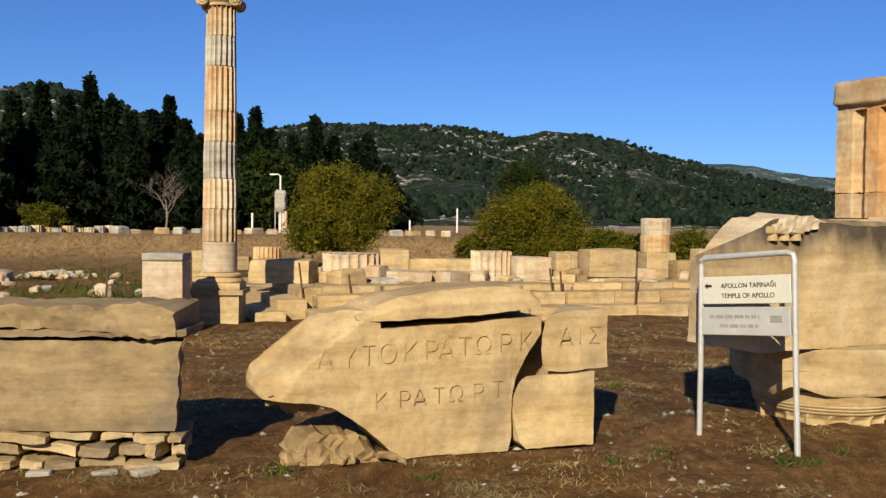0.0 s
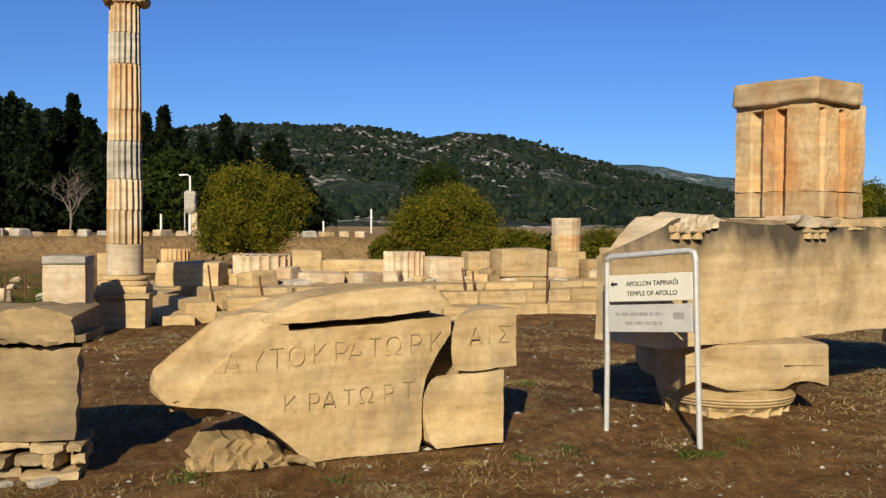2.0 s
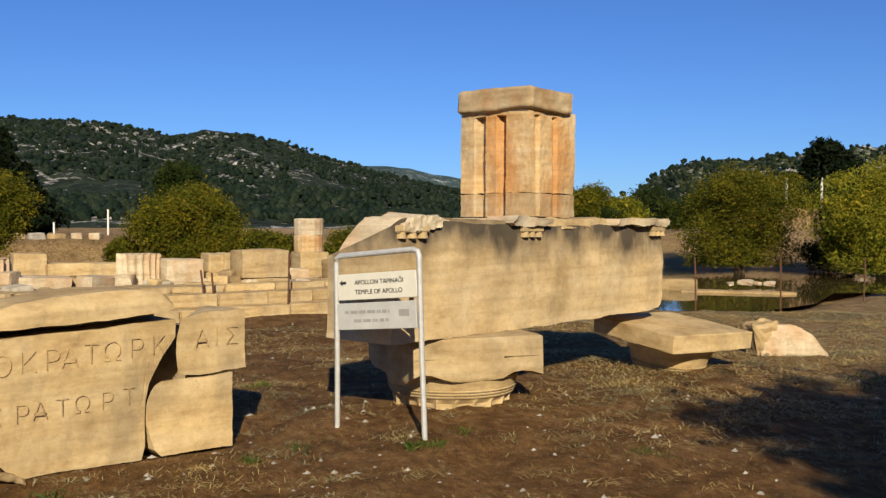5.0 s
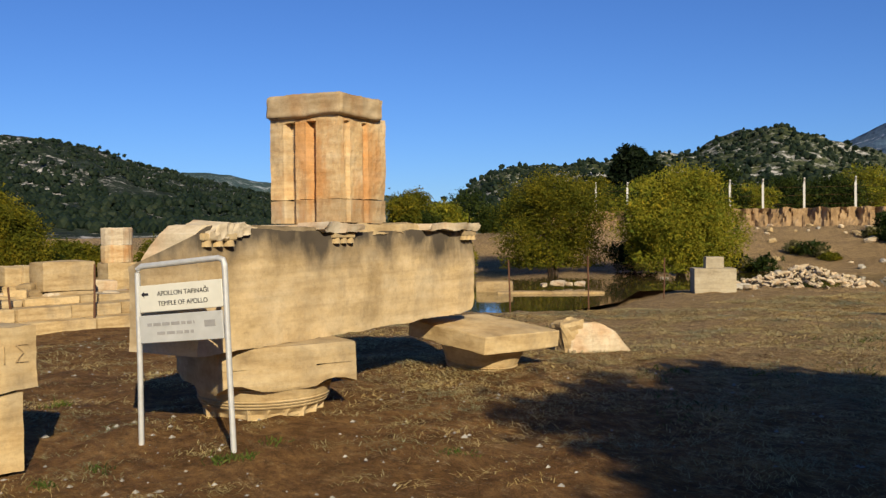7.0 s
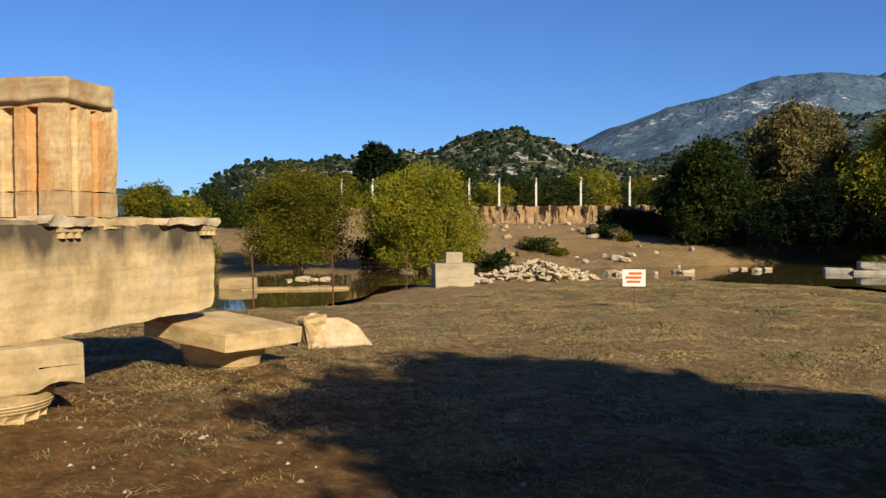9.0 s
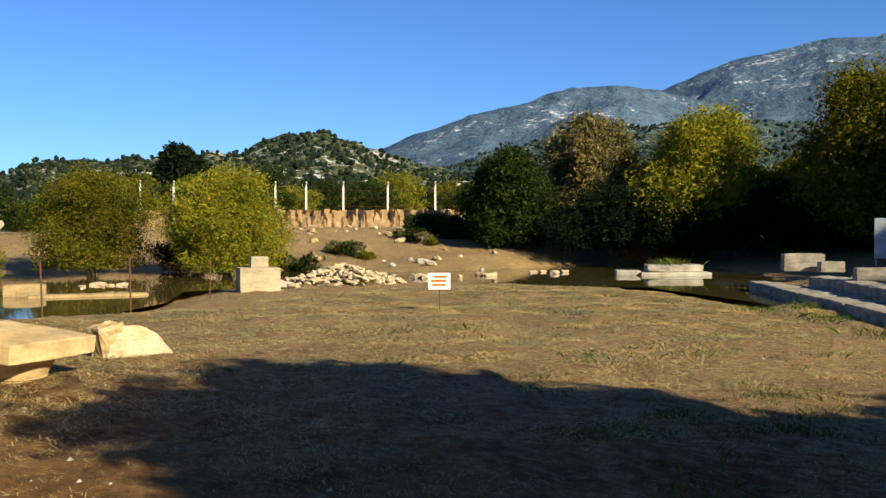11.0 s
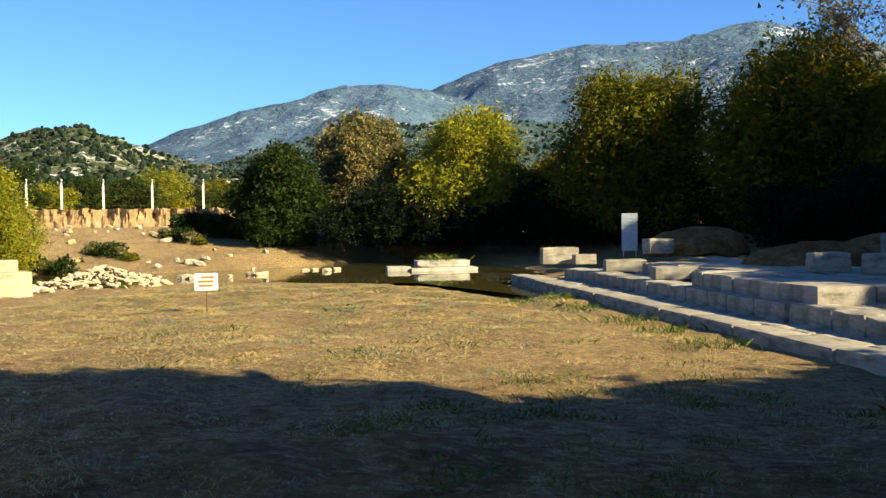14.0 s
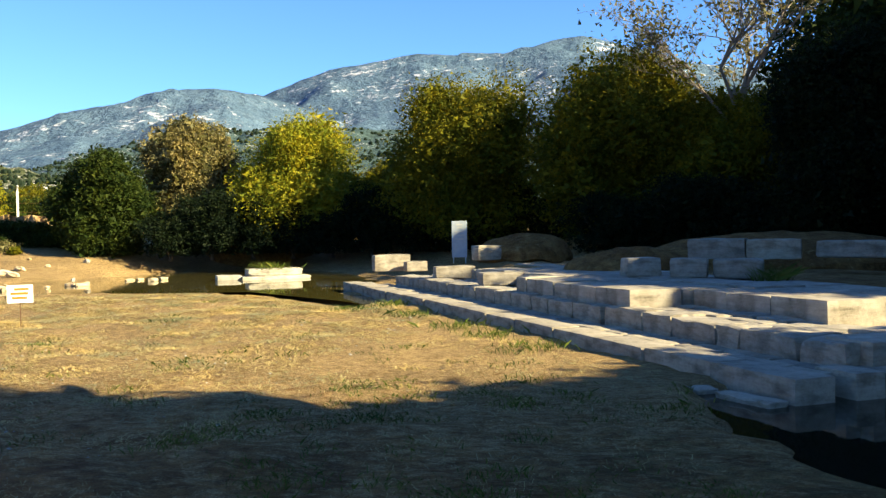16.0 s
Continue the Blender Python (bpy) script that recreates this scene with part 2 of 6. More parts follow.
def ground_mat():
    m, nt, b = base_mat("bare_earth", 0.95)
    v = coords(nt)
    big = noise_tex(nt, v, 0.22, 5, 0.55)
    mid = noise_tex(nt, v, 1.7, 8, 0.65)
    col = ramp(nt, mid, [(0.3, (0.135, 0.068, 0.024)), (0.5, (0.24, 0.130, 0.046)), (0.7, (0.36, 0.21, 0.083))])
    sx = nt.nodes.new("ShaderNodeSeparateXYZ")
    nt.links.new(v, sx.inputs[0])
    # dry straw lies thicker on the open field to the east
    east = node(nt, "ShaderNodeMapRange", From_Min=4.0, From_Max=15.0)
    nt.links.new(sx.outputs[0], east.inputs[0])
    straw_n = noise_tex(nt, coords(nt, (1.5, 0.8, 1)), 4.0, 12, 0.86)
    add = nt.nodes.new("ShaderNodeMath")
    add.operation = "MULTIPLY_ADD"
    add.inputs[1].default_value = 0.25
    nt.links.new(east.outputs[0], add.inputs[0])
    nt.links.new(straw_n, add.inputs[2])
    north = node(nt, "ShaderNodeMapRange", From_Min=22.0, From_Max=42.0)
    nt.links.new(sx.outputs[1], north.inputs[0])
    add2 = nt.nodes.new("ShaderNodeMath")
    add2.operation = "MULTIPLY_ADD"
    add2.inputs[1].default_value = 0.12
    nt.links.new(north.outputs[0], add2.inputs[0])
    nt.links.new(add.outputs[0], add2.inputs[2])
    straw = ramp(nt, add2.outputs[0], [(0.53, (0, 0, 0)), (0.64, (1, 1, 1))])
    sc = ramp(nt, noise_tex(nt, v, 45, 3, 0.7), [(0.3, (0.22, 0.15, 0.072)), (0.7, (0.60, 0.44, 0.235))])
    half = nt.nodes.new("ShaderNodeMath")
    half.operation = "MULTIPLY"
    half.inputs[1].default_value = 0.85
    nt.links.new(straw, half.inputs[0])
    col = mix(nt, half.outputs[0], col, sc)
    green = ramp(nt, big, [(0.56, (0, 0, 0)), (0.68, (0.5, 0.5, 0.5))])
    gm = mix(nt, 1.0, green, ramp(nt, noise_tex(nt, v, 5, 6, 0.7), [(0.45, (0, 0, 0)), (0.6, (1, 1, 1))]), "MULTIPLY")
    col = mix(nt, gm, col, (0.12, 0.12, 0.045))
    grit = noise_tex(nt, v, 90, 3, 0.8)
    col = mix(nt, 0.8, col, ramp(nt, grit, [(0.34, (0.42, 0.42, 0.42)), (0.66, (1.35, 1.3, 1.2))]), "MULTIPLY")
    col = mix(nt, 0.75, col, ramp(nt, noise_tex(nt, coords(nt, (1.6, 0.8, 1)), 7.0, 11, 0.82), [(0.40, (0.45, 0.43, 0.40)), (0.60, (1.3, 1.3, 1.25))]), "MULTIPLY")
    nt.links.new(col, b.inputs["Base Color"])
    col2 = mix(nt, 0.6, col, ramp(nt, noise_tex(nt, v, 0.7, 7, 0.7), [(0.36, (0.62, 0.6, 0.58)), (0.64, (1.2, 1.2, 1.15))]), "MULTIPLY")
    nt.links.new(col2, b.inputs["Base Color"])
    h = mix(nt, 0.4, noise_tex(nt, v, 6, 12, 0.75), grit)
    bump(nt, b, h, 0.9, 0.11)
    return m


M_GROUND = ground_mat()


def clay_mat():
    m, nt, b = base_mat("eroded_clay", 0.95)
    col = ramp(nt, noise_tex(nt, coords(nt, (1, 1, 0.35)), 1.3, 8, 0.65), [(0.3, (0.17, 0.105, 0.05)), (0.52, (0.30, 0.20, 0.10)), (0.72, (0.41, 0.29, 0.16))])
    nt.links.new(col, b.inputs["Base Color"])
    bump(nt, b, noise_tex(nt, coords(nt), 3, 9, 0.7), 0.8, 0.15)
    return m


M_CLAY = clay_mat()


def hill_mat(name, scrub, scrub2, rock, rock_at, scale, edge=0.05, dots=0.75):
    m, nt, b = base_mat(name, 0.95)
    v = coords(nt)
    col = ramp(nt, noise_tex(nt, v, 0.06 * scale, 8, 0.7), [(0.35, scrub), (0.65, scrub2)])
    clump = noise_tex(nt, v, 0.25 * scale, 4, 0.7)
    col = mix(nt, min(0.7, dots + 0.1), col, ramp(nt, clump, [(0.35, (0.35, 0.35, 0.35)), (0.62, (1.15, 1.15, 1.1))]), "MULTIPLY")
    vo = node(nt, "ShaderNodeTexVoronoi", Scale=0.16 * scale)
    nt.links.new(v, vo.inputs["Vector"])
    col = mix(nt, dots, col, ramp(nt, vo.outputs["Distance"], [(0.25, (0.45, 0.5, 0.5)), (0.6, (1.25, 1.2, 1.1))]), "MULTIPLY")
    r1 = noise_tex(nt, coords(nt, (1, 1, 2.2)), 0.02 * scale, 9, 0.72)
    r2 = noise_tex(nt, coords(nt, (1, 1, 1.5)), 0.22 * scale, 8, 0.75)
    mm = mix(nt, 0.5, r1, r2)
    rk = ramp(nt, mm, [(rock_at, (0, 0, 0)), (rock_at + edge, (1, 1, 1))])
    col = mix(nt, rk, col, rock)
    nt.links.new(col, b.inputs["Base Color"])
    bump(nt, b, clump, 1.0, 3.0 / scale)
    return m


M_HILL_WOOD = hill_mat("wooded_hillside", (0.017, 0.028, 0.019), (0.034, 0.047, 0.031), (0.50, 0.47, 0.43), 0.532, 1.0)
M_HILL_ROCK = hill_mat("rocky_scrub_hillside", (0.040, 0.055, 0.022), (0.085, 0.095, 0.040), (0.58, 0.55, 0.50), 0.522, 2.4)
# distance haze is painted as blue-grey into the next two base colours
M_HILL_FAR = hill_mat("haze_tinted_mountainside", (0.062, 0.108, 0.170), (0.095, 0.148, 0.215), (0.56, 0.57, 0.61), 0.55, 0.27, 0.05, 0.25)
M_HILL_HAZE = hill_mat("haze_tinted_scrub", (0.040, 0.072, 0.078), (0.070, 0.108, 0.105), (0.44, 0.46, 0.47), 0.548, 1.5, 0.05, 0.6)


def water_mat(name, murk):
    m, nt, b = base_mat(name, 0.03)
    b.inputs["Base Color"].default_value = (*murk, 1)
    b.inputs["Specular IOR Level"].default_value = 0.5
    b.inputs["IOR"].default_value = 1.33
    bump(nt, b, noise_tex(nt, coords(nt), 3.0, 3, 0.5), 0.05, 0.02)
    return m


M_WATER = water_mat("still_pond_water", (0.055, 0.048, 0.014))
# darker copy of the pond water, with the pool's shade in its colour
M_WATER_SHADED = water_mat("shaded_pool_water", (0.010, 0.010, 0.006))


# ---------- mesh helpers ----------
def part(name, bm, material, parent=None, label="", smooth=False):
    me = bpy.data.meshes.new(name)
    bm.to_mesh(me)
    bm.free()
    me.materials.append(material)
    if smooth:
        me.polygons.foreach_set("use_smooth", [True] * len(me.polygons))
        me.set_sharp_from_angle(angle=radians(24))
    ob = new(name, me)
    if parent is not None:
        ob.parent = parent
    if label:
        ob["label"] = label
    return ob


def raw_part(name, verts, faces, material, parent=None, label="", smooth=False):
    me = bpy.data.meshes.new(name)
    me.from_pydata([tuple(v) for v in verts], [], [tuple(f) for f in faces])
    me.materials.append(material)
    if smooth:
        me.polygons.foreach_set("use_smooth", [True] * len(me.polygons))
    ob = new(name, me)
    if parent is not None:
        ob.parent = parent
    if label:
        ob["label"] = label
    return ob


def thing(name, m, label, category, group="", kind=""):
    ob = new(name)
    ob.empty_display_size = 0.2
    ob.matrix_world = m
    return tagged(ob, label, category, group, kind)


def roughen(bm, amount, scale, seed=0.0, fine=0.35):
    off = Vector((seed * 7.3, seed * 3.1, seed * 5.7))
    for v in bm.verts:
        d = noise.noise_vector((v.co + off) * scale) * amount
        d += noise.noise_vector((v.co + off) * scale * 4.3) * amount * fine
        v.co += d


def rough_box(w, d, h, cuts=5, wear=0.02, seed=0.0, round_=0.03, scale=2.5):
    """A worn block, its foot at z = 0, centred in x and y, with rounded arrises and knocks."""
    bm = bmesh.new()
    bmesh.ops.create_cube(bm, size=1.0)
    bmesh.ops.subdivide_edges(bm, edges=bm.edges[:], cuts=cuts, use_grid_fill=True)
    r = min(round_, w * 0.3, d * 0.3, h * 0.3)
    for v in bm.verts:
        p = Vector((v.co.x * w, v.co.y * d, v.co.z * h))
        q = Vector((max(-w / 2 + r, min(w / 2 - r, p.x)), max(-d / 2 + r, min(d / 2 - r, p.y)), max(-h / 2 + r, min(h / 2 - r, p.z))))
        o = p - q
        if o.length > r:
            p = q + o.normalized() * r
        on = sum(abs(abs(c) - 0.5) < 1e-4 for c in v.co)
        if on >= 2:
            k = noise.noise((p + Vector((seed * 3.7, seed, 0))) * 3.1)
            p *= 1 - max(0.0, k) * wear * (2.2 if on == 3 else 1.2) / max(0.15, min(w, d, h)) * 0.6
        v.co = p + Vector((0, 0, h / 2))
    roughen(bm, wear * 0.5, scale, seed)
    return bm


def lathe(profile, seg=40, flutes=0, flute_depth=0.0, flute_z=(0, 0), top=True):
    """Turned solid from (radius, z) pairs; flutes are cut between two heights."""
    bm = bmesh.new()
    rings = []
    for r, z in profile:
        ring = []
        for i in range(seg):
            a = 2 * math.pi * i / seg
            rr = r
            if flutes and flute_z[0] <= z <= flute_z[1]:
                rr = r - flute_depth * abs(math.sin(a * flutes / 2)) ** 0.65
            ring.append(bm.verts.new((rr * math.cos(a), rr * math.sin(a), z)))
        rings.append(ring)
    for a, b in zip(rings, rings[1:]):
        for i in range(seg):
            bm.faces.new((a[i], a[(i + 1) % seg], b[(i + 1) % seg], b[i]))
    bm.faces.new(rings[0][::-1])
    if top:
        bm.faces.new(rings[-1])
    return bm


def profile_slab(us, bots, tops, front, back, nu=40, nz=14):
    """A slab that stands along x; its foot and its top follow broken lines, front and back are given as functions of (u, height share)."""
    bm = bmesh.new()
    f, k = [], []
    for i in range(nu + 1):
        u = us[0] + (us[-1] - us[0]) * i / nu
        b, t = float(np.interp(u, us, bots)), float(np.interp(u, us, tops))
        f.append([bm.verts.new((u, front(u, j / nz), b + (t - b) * j / nz)) for j in range(nz + 1)])
        k.append([bm.verts.new((u, back(u, j / nz), b + (t - b) * j / nz)) for j in range(nz + 1)])
    for i in range(nu):
        for j in range(nz):
            bm.faces.new((f[i][j], f[i + 1][j], f[i + 1][j + 1], f[i][j + 1]))
            bm.faces.new((k[i][j], k[i][j + 1], k[i + 1][j + 1], k[i + 1][j]))
        bm.faces.new((f[i][nz], f[i + 1][nz], k[i + 1][nz], k[i][nz]))
        bm.faces.new((f[i][0], k[i][0], k[i + 1][0], f[i + 1][0]))
    for j in range(nz):
        bm.faces.new((f[0][j], f[0][j + 1], k[0][j + 1], k[0][j]))
        bm.faces.new((f[nu][j], k[nu][j], k[nu][j + 1], f[nu][j + 1]))
    return bm


def add_box(bm, x0, x1, y0, y1, z0, z1):
    vs = [bm.verts.new(p) for p in ((x0, y0, z0), (x1, y0, z0), (x1, y1, z0), (x0, y1, z0), (x0, y0, z1), (x1, y0, z1), (x1, y1, z1), (x0, y1, z1))]
    for q in ((3, 2, 1, 0), (4, 5, 6, 7), (0, 1, 5, 4), (1, 2, 6, 5), (2, 3, 7, 6), (3, 0, 4, 7)):
        bm.faces.new([vs[i] for i in q])
    return vs


def tube(points, radius, seg=10, radius_end=None):
    """A round tube along points."""
    bm = bmesh.new()
    pts = [Vector(p) for p in points]
    rings = []
    for i, p in enumerate(pts):
        d = (pts[min(i + 1, len(pts) - 1)] - pts[max(i - 1, 0)]).normalized()
        side = d.cross(Vector((0.31, 0.17, 0.93)) if abs(d.z) < 0.9 else Vector((1, 0.2, 0))).normalized()
        up = side.cross(d)
        r = radius if radius_end is None else radius + (radius_end - radius) * i / (len(pts) - 1)
        rings.append([bm.verts.new(p + (side * math.cos(2 * math.pi * k / seg) + up * math.sin(2 * math.pi * k / seg)) * r) for k in range(seg)])
    for a, b in zip(rings, rings[1:]):
        for k in range(seg):
            bm.faces.new((a[k], a[(k + 1) % seg], b[(k + 1) % seg], b[k]))
    bm.faces.new(rings[0][::-1])
    bm.faces.new(rings[-1])
    return bm


def text_part(name, body, size, material, parent, m, spacing=1.0, align="LEFT", thin=0.0):
    """Letters of the built-in font as a thin mesh."""
    cu = bpy.data.curves.new(name, "FONT")
    cu.body, cu.size, cu.space_character, cu.align_x = body, size, spacing, align
    cu.extrude = 0.0012
    cu.offset = thin
    tmp = bpy.data.objects.new(name + "_curve", cu)
    me = bpy.data.meshes.new_from_object(tmp)
    bpy.data.objects.remove(tmp)
    me.materials.clear()
    me.materials.append(material)
    ob = new(name, me)
    ob.parent = parent
    ob.matrix_local = m
    return ob


# ---------- ground, water and hills ----------
POND = [(7.5, 19.0), (9.5, 17.2), (11.2, 16.3), (12.8, 15.4), (16.7, 17.2), (19.6, 19.4), (21.6, 18.6), (23.9, 16.7), (25.5, 14.1), (26.0, 10.6), (23.0, 7.1),
        (20.6, 4.9), (22.5, 4.6), (27.0, 7.0), (31.0, 6.5), (38.0, 10.0), (42.0, 14.0), (42.0, 17.7), (39.0, 20.0), (33.0, 20.3), (30.0, 21.5), (29.5, 25.0), (28.0, 30.0), (24.0, 34.0), (14.0, 35.0), (8.0, 30.0)]
POOL = [(10.16, -1.39), (9.84, -1.43), (9.19, -1.46), (8.16, -1.58), (7.91, -1.88), (7.24, -1.87), (6.87, -2.04), (6.5, -2.4), (6.2, -4.2), (7.0, -5.6), (9.5, -7.5), (13.5, -8.5), (13.0, -5.5), (11.0, -3.6), (10.6, -1.9)]
WATER_Z = -0.07


def inside_depth(px, py, poly):
    """Signed distance to a polygon's edge, positive inside."""
    best = np.full(px.shape, 1e9)
    inside = np.zeros(px.shape, bool)
    for (x0, y0), (x1, y1) in zip(poly, poly[1:] + poly[:1]):
        ex, ey = x1 - x0, y1 - y0
        s = np.clip(((px - x0) * ex + (py - y0) * ey) / (ex * ex + ey * ey), 0, 1)
        best = np.minimum(best, np.hypot(px - x0 - s * ex, py - y0 - s * ey))
        cross = ((y0 > py) != (y1 > py))
        with np.errstate(divide="ignore", invalid="ignore"):
            inside ^= cross & (px < (x1 - x0) * (py - y0) / (y1 - y0 if y1 != y0 else 1e-9) + x0)
    return np.where(inside, best, -best)


def smooth01(x):
    x = np.clip(x, 0, 1)
    return x * x * (3 - 2 * x)


# banks round the site by bearing (degrees east of north): foot, shoulder, height
BANK_AZ = [-180, -60, -30, 20, 28, 38, 44, 62, 70, 90, 110, 140, 180]
BANK_FOOT = [60, 60, 42, 42, 42, 41, 40, 36, 42, 31, 26, 40, 60]
BANK_TOP = [80, 80, 44.2, 44.2, 48, 52, 52, 52, 55, 40, 34, 60, 80]
BANK_Z = [0.6, 0.6, 1.0, 1.0, 1.1, 1.6, 1.7, 1.7, 1.3, 1.3, 1.3, 0.8, 0.6]
CLIFF_AZ = (37.0, 64.0)


def ground_height(px, py):
    d = np.hypot(px, py)
    az = np.degrees(np.arctan2(px, py))
    f, t, h = (np.interp(az, BANK_AZ, c) for c in (BANK_FOOT, BANK_TOP, BANK_Z))
    z = h * smooth01((d - f) / (t - f))
    edge = smooth01((az - CLIFF_AZ[0]) / 2) * smooth01((CLIFF_AZ[1] - az) / 3)
    z = z + edge * 1.0 * smooth01((d - 55.5) / 1.2)
    calm = 0.15 + 0.85 * smooth01((np.hypot(px - 9, py + 3) - 2.5) / 4)
    z = z + calm * (0.03 * np.sin(px * 0.9 + 1.3) * np.sin(py * 0.7) + 0.018 * np.sin(px * 2.3 + py * 1.9) + 0.012 * np.sin(px * 4.1 - py * 3.3))
    z = np.where(d < 60, z - 0.42 * smooth01((inside_depth(px, py, POND) + 0.9) / 3.2), z)
    z = np.where(d < 60, z - 0.5 * smooth01((inside_depth(px, py, POOL) + 0.25) / 1.0), z)
    return z


def axis():
    near = np.concatenate([np.arange(-40, -12, 1.0), np.arange(-12, 26, 0.25), np.arange(26, 64.01, 0.5)])
    far = [70, 80, 95, 120, 160, 240, 400, 800, 1600, 3200, 4800]
    back = [-4800, -3200, -1600, -800, -400, -240, -160, -120, -95, -80, -70, -60, -50, -45]
    return np.concatenate([back, near, far])


def build_ground():
    ax = axis()
    gx, gy = np.meshgrid(ax, ax)
    gz = ground_height(gx, gy)
    n = len(ax)
    jit = np.random.RandomState(3).normal(0, 0.012, gz.shape)
    gz = gz + np.where(np.hypot(gx, gy) < 60, jit, 0)
    idx = np.arange(n * n).reshape(n, n)
    faces = np.stack([idx[:-1, :-1], idx[:-1, 1:], idx[1:, 1:], idx[1:, :-1]], -1).reshape(-1, 4)
    ob = raw_part("ground", np.stack([gx, gy, gz], -1).reshape(-1, 3), faces.tolist(), M_GROUND, smooth=True)
    tagged(ob, "bare brown earth with dry straw and sparse weeds", "ground", kind="structure")


build_ground()


def water_sheet(name, poly, label, level=WATER_Z, mat_=M_WATER):
    bm = bmesh.new()
    cx, cy = sum(p[0] for p in poly) / len(poly), sum(p[1] for p in poly) / len(poly)
    vs = []
    for x, y in poly:
        dx, dy = x - cx, y - cy
        k = 1 + 1.2 / math.hypot(dx, dy)
        vs.append(bm.verts.new((cx + dx * k, cy + dy * k, level)))
    bm.faces.new(vs)
    bmesh.ops.triangulate(bm, faces=bm.faces[:])
    bmesh.ops.recalc_face_normals(bm, faces=bm.faces[:])
    if bm.faces[0].normal.z < 0:
        bmesh.ops.reverse_faces(bm, faces=bm.faces[:])
    tagged(part(name, bm, mat_), label, "water", kind="structure")


water_sheet("water", POND, "still olive-brown pond water in the excavation")
water_sheet("water", POOL, "dark standing water beside the stone steps", -0.075, M_WATER_SHADED)


def polar(az, d, z=0.0):
    a = radians(az)
    return Vector((d * math.sin(a), d * math.cos(a), z))


def hill(name, crest, foot_d, material, label, rough=1.0, foot_z=1.0, trees=0, tree_size=5.0, bumps=0.0, seed=1):
    """A ridge: crest rows of bearing, distance, rise in degrees."""
    az = np.array([c[0] for c in crest], float)
    dd = np.array([c[1] for c in crest], float)
    zz = 1.65 + dd * np.tan(np.radians([c[2] for c in crest]))
    step = 0.16
    A = np.arange(az[0], az[-1] + step, step)
    D, Zc = np.interp(A, az, dd), np.interp(A, az, zz)
    S = np.concatenate([np.linspace(0, 1, 26), [1.08, 1.25, 1.6]])
    fd = foot_d
    verts, rows = [], len(A)
    for a, d, zc in zip(A, D, Zc):
        for s in S:
            r = fd + (d - fd) * s
            p = polar(a, r)
            h = zc if s <= 1 else zc - (s - 1) * (d - fd) * 0.5
            if s <= 1:
                h = foot_z + (zc - foot_z) * (0.35 * s + 0.65 * s ** 1.35)
            n1 = noise.fractal(p * (3.0 / d) * 4 + Vector((seed, 0, 0)), 1.0, 2.0, 5)
            w = min(1.0, 4 * s * (1.15 - s)) if s < 1 else 0.0
            h += n1 * (zc - foot_z) * 0.10 * rough * w
            h += noise.noise(p * (60.0 / d) + Vector((0, seed, 0))) * bumps * min(1, s * 4)
            verts.append((p.x, p.y, h))
    m = len(S)
    faces = [(i * m + j, (i + 1) * m + j, (i + 1) * m + j + 1, i * m + j + 1) for i in range(rows - 1) for j in range(m - 1)]
    ob = raw_part(name, verts, faces, material, smooth=True)
    tagged(ob, label, "hill", kind="structure")
    if not trees:
        return
    rs = np.random.RandomState(seed)
    V = np.array(verts).reshape(rows, m, 3)
    ico = bmesh.new()
    bmesh.ops.create_icosphere(ico, subdivisions=1, radius=1.0)
    iv = np.array([v.co[:] for v in ico.verts])
    fi = np.array([[v.index for v in f.verts] for f in ico.faces])
    ico.free()
    out_v, out_f, k = [], [], 0
    for _ in range(trees):
        i = rs.uniform(0, rows - 1.001)
        j = 25 * (1 - rs.uniform(0, 1) * 0.97)
        i0, j0 = int(i), min(int(j), m - 2)
        p = V[i0, j0] * (1 - (j - j0)) + V[i0, j0 + 1] * (j - j0)
        if noise.noise(Vector(p) * 0.012 + Vector((seed, 0, 0))) < -0.42:
            continue
        s = tree_size * rs.uniform(0.5, 1.3)
        q = iv * np.array([s * 0.62, s * 0.62, s * 0.62]) * rs.uniform(0.75, 1.25, (len(iv), 1))
        out_v.append(q + p + np.array([rs.normal(0, s), rs.normal(0, s), s * 0.3]))
        out_f.append(fi + k)
        k += len(iv)
    t = raw_part("hill_trees", np.concatenate(out_v), np.concatenate(out_f).tolist(), M_LEAF_HILL)
    tagged(t, "scattered dark pines and scrub on the hillside", "trees", kind="stuff")


M_LEAF_HILL = leaf_mat("hillside_pines", (0.012, 0.021, 0.014), (0.020, 0.032, 0.020), (0.034, 0.046, 0.030))

hill("hill_north", [(-34, 520, 6.0), (-25, 520, 6.9), (-22, 520, 7.25), (-19, 520, 6.4), (-15, 540, 5.0), (-11.5, 560, 3.6)], 150, M_HILL_WOOD,
     "dark wooded hill behind the cypresses", trees=4500, tree_size=2.8, bumps=2.0, seed=2)
hill("hill_north", [(-17, 900, 4.4), (-12, 900, 4.95), (-9, 900, 5.65), (-5, 900, 5.9), (-0.9, 900, 5.75), (2.2, 900, 5.5), (4.2, 900, 5.15), (5.9, 900, 5.55), (8.2, 900, 5.3), (10.6, 920, 4.8), (13.2, 950, 3.95), (17, 1000, 3.1), (22, 1050, 1.9), (27, 1100, 0.6)],
     220, M_HILL_WOOD, "long wooded hill with pale limestone outcrops", trees=11500, tree_size=2.6, bumps=3.0, seed=3)
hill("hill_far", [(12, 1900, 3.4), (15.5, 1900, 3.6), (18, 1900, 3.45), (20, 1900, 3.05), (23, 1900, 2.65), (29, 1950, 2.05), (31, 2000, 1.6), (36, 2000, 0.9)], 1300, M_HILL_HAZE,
     "distant ridge tinted blue for haze beyond the wooded hill", foot_z=10, bumps=3.0, seed=4)
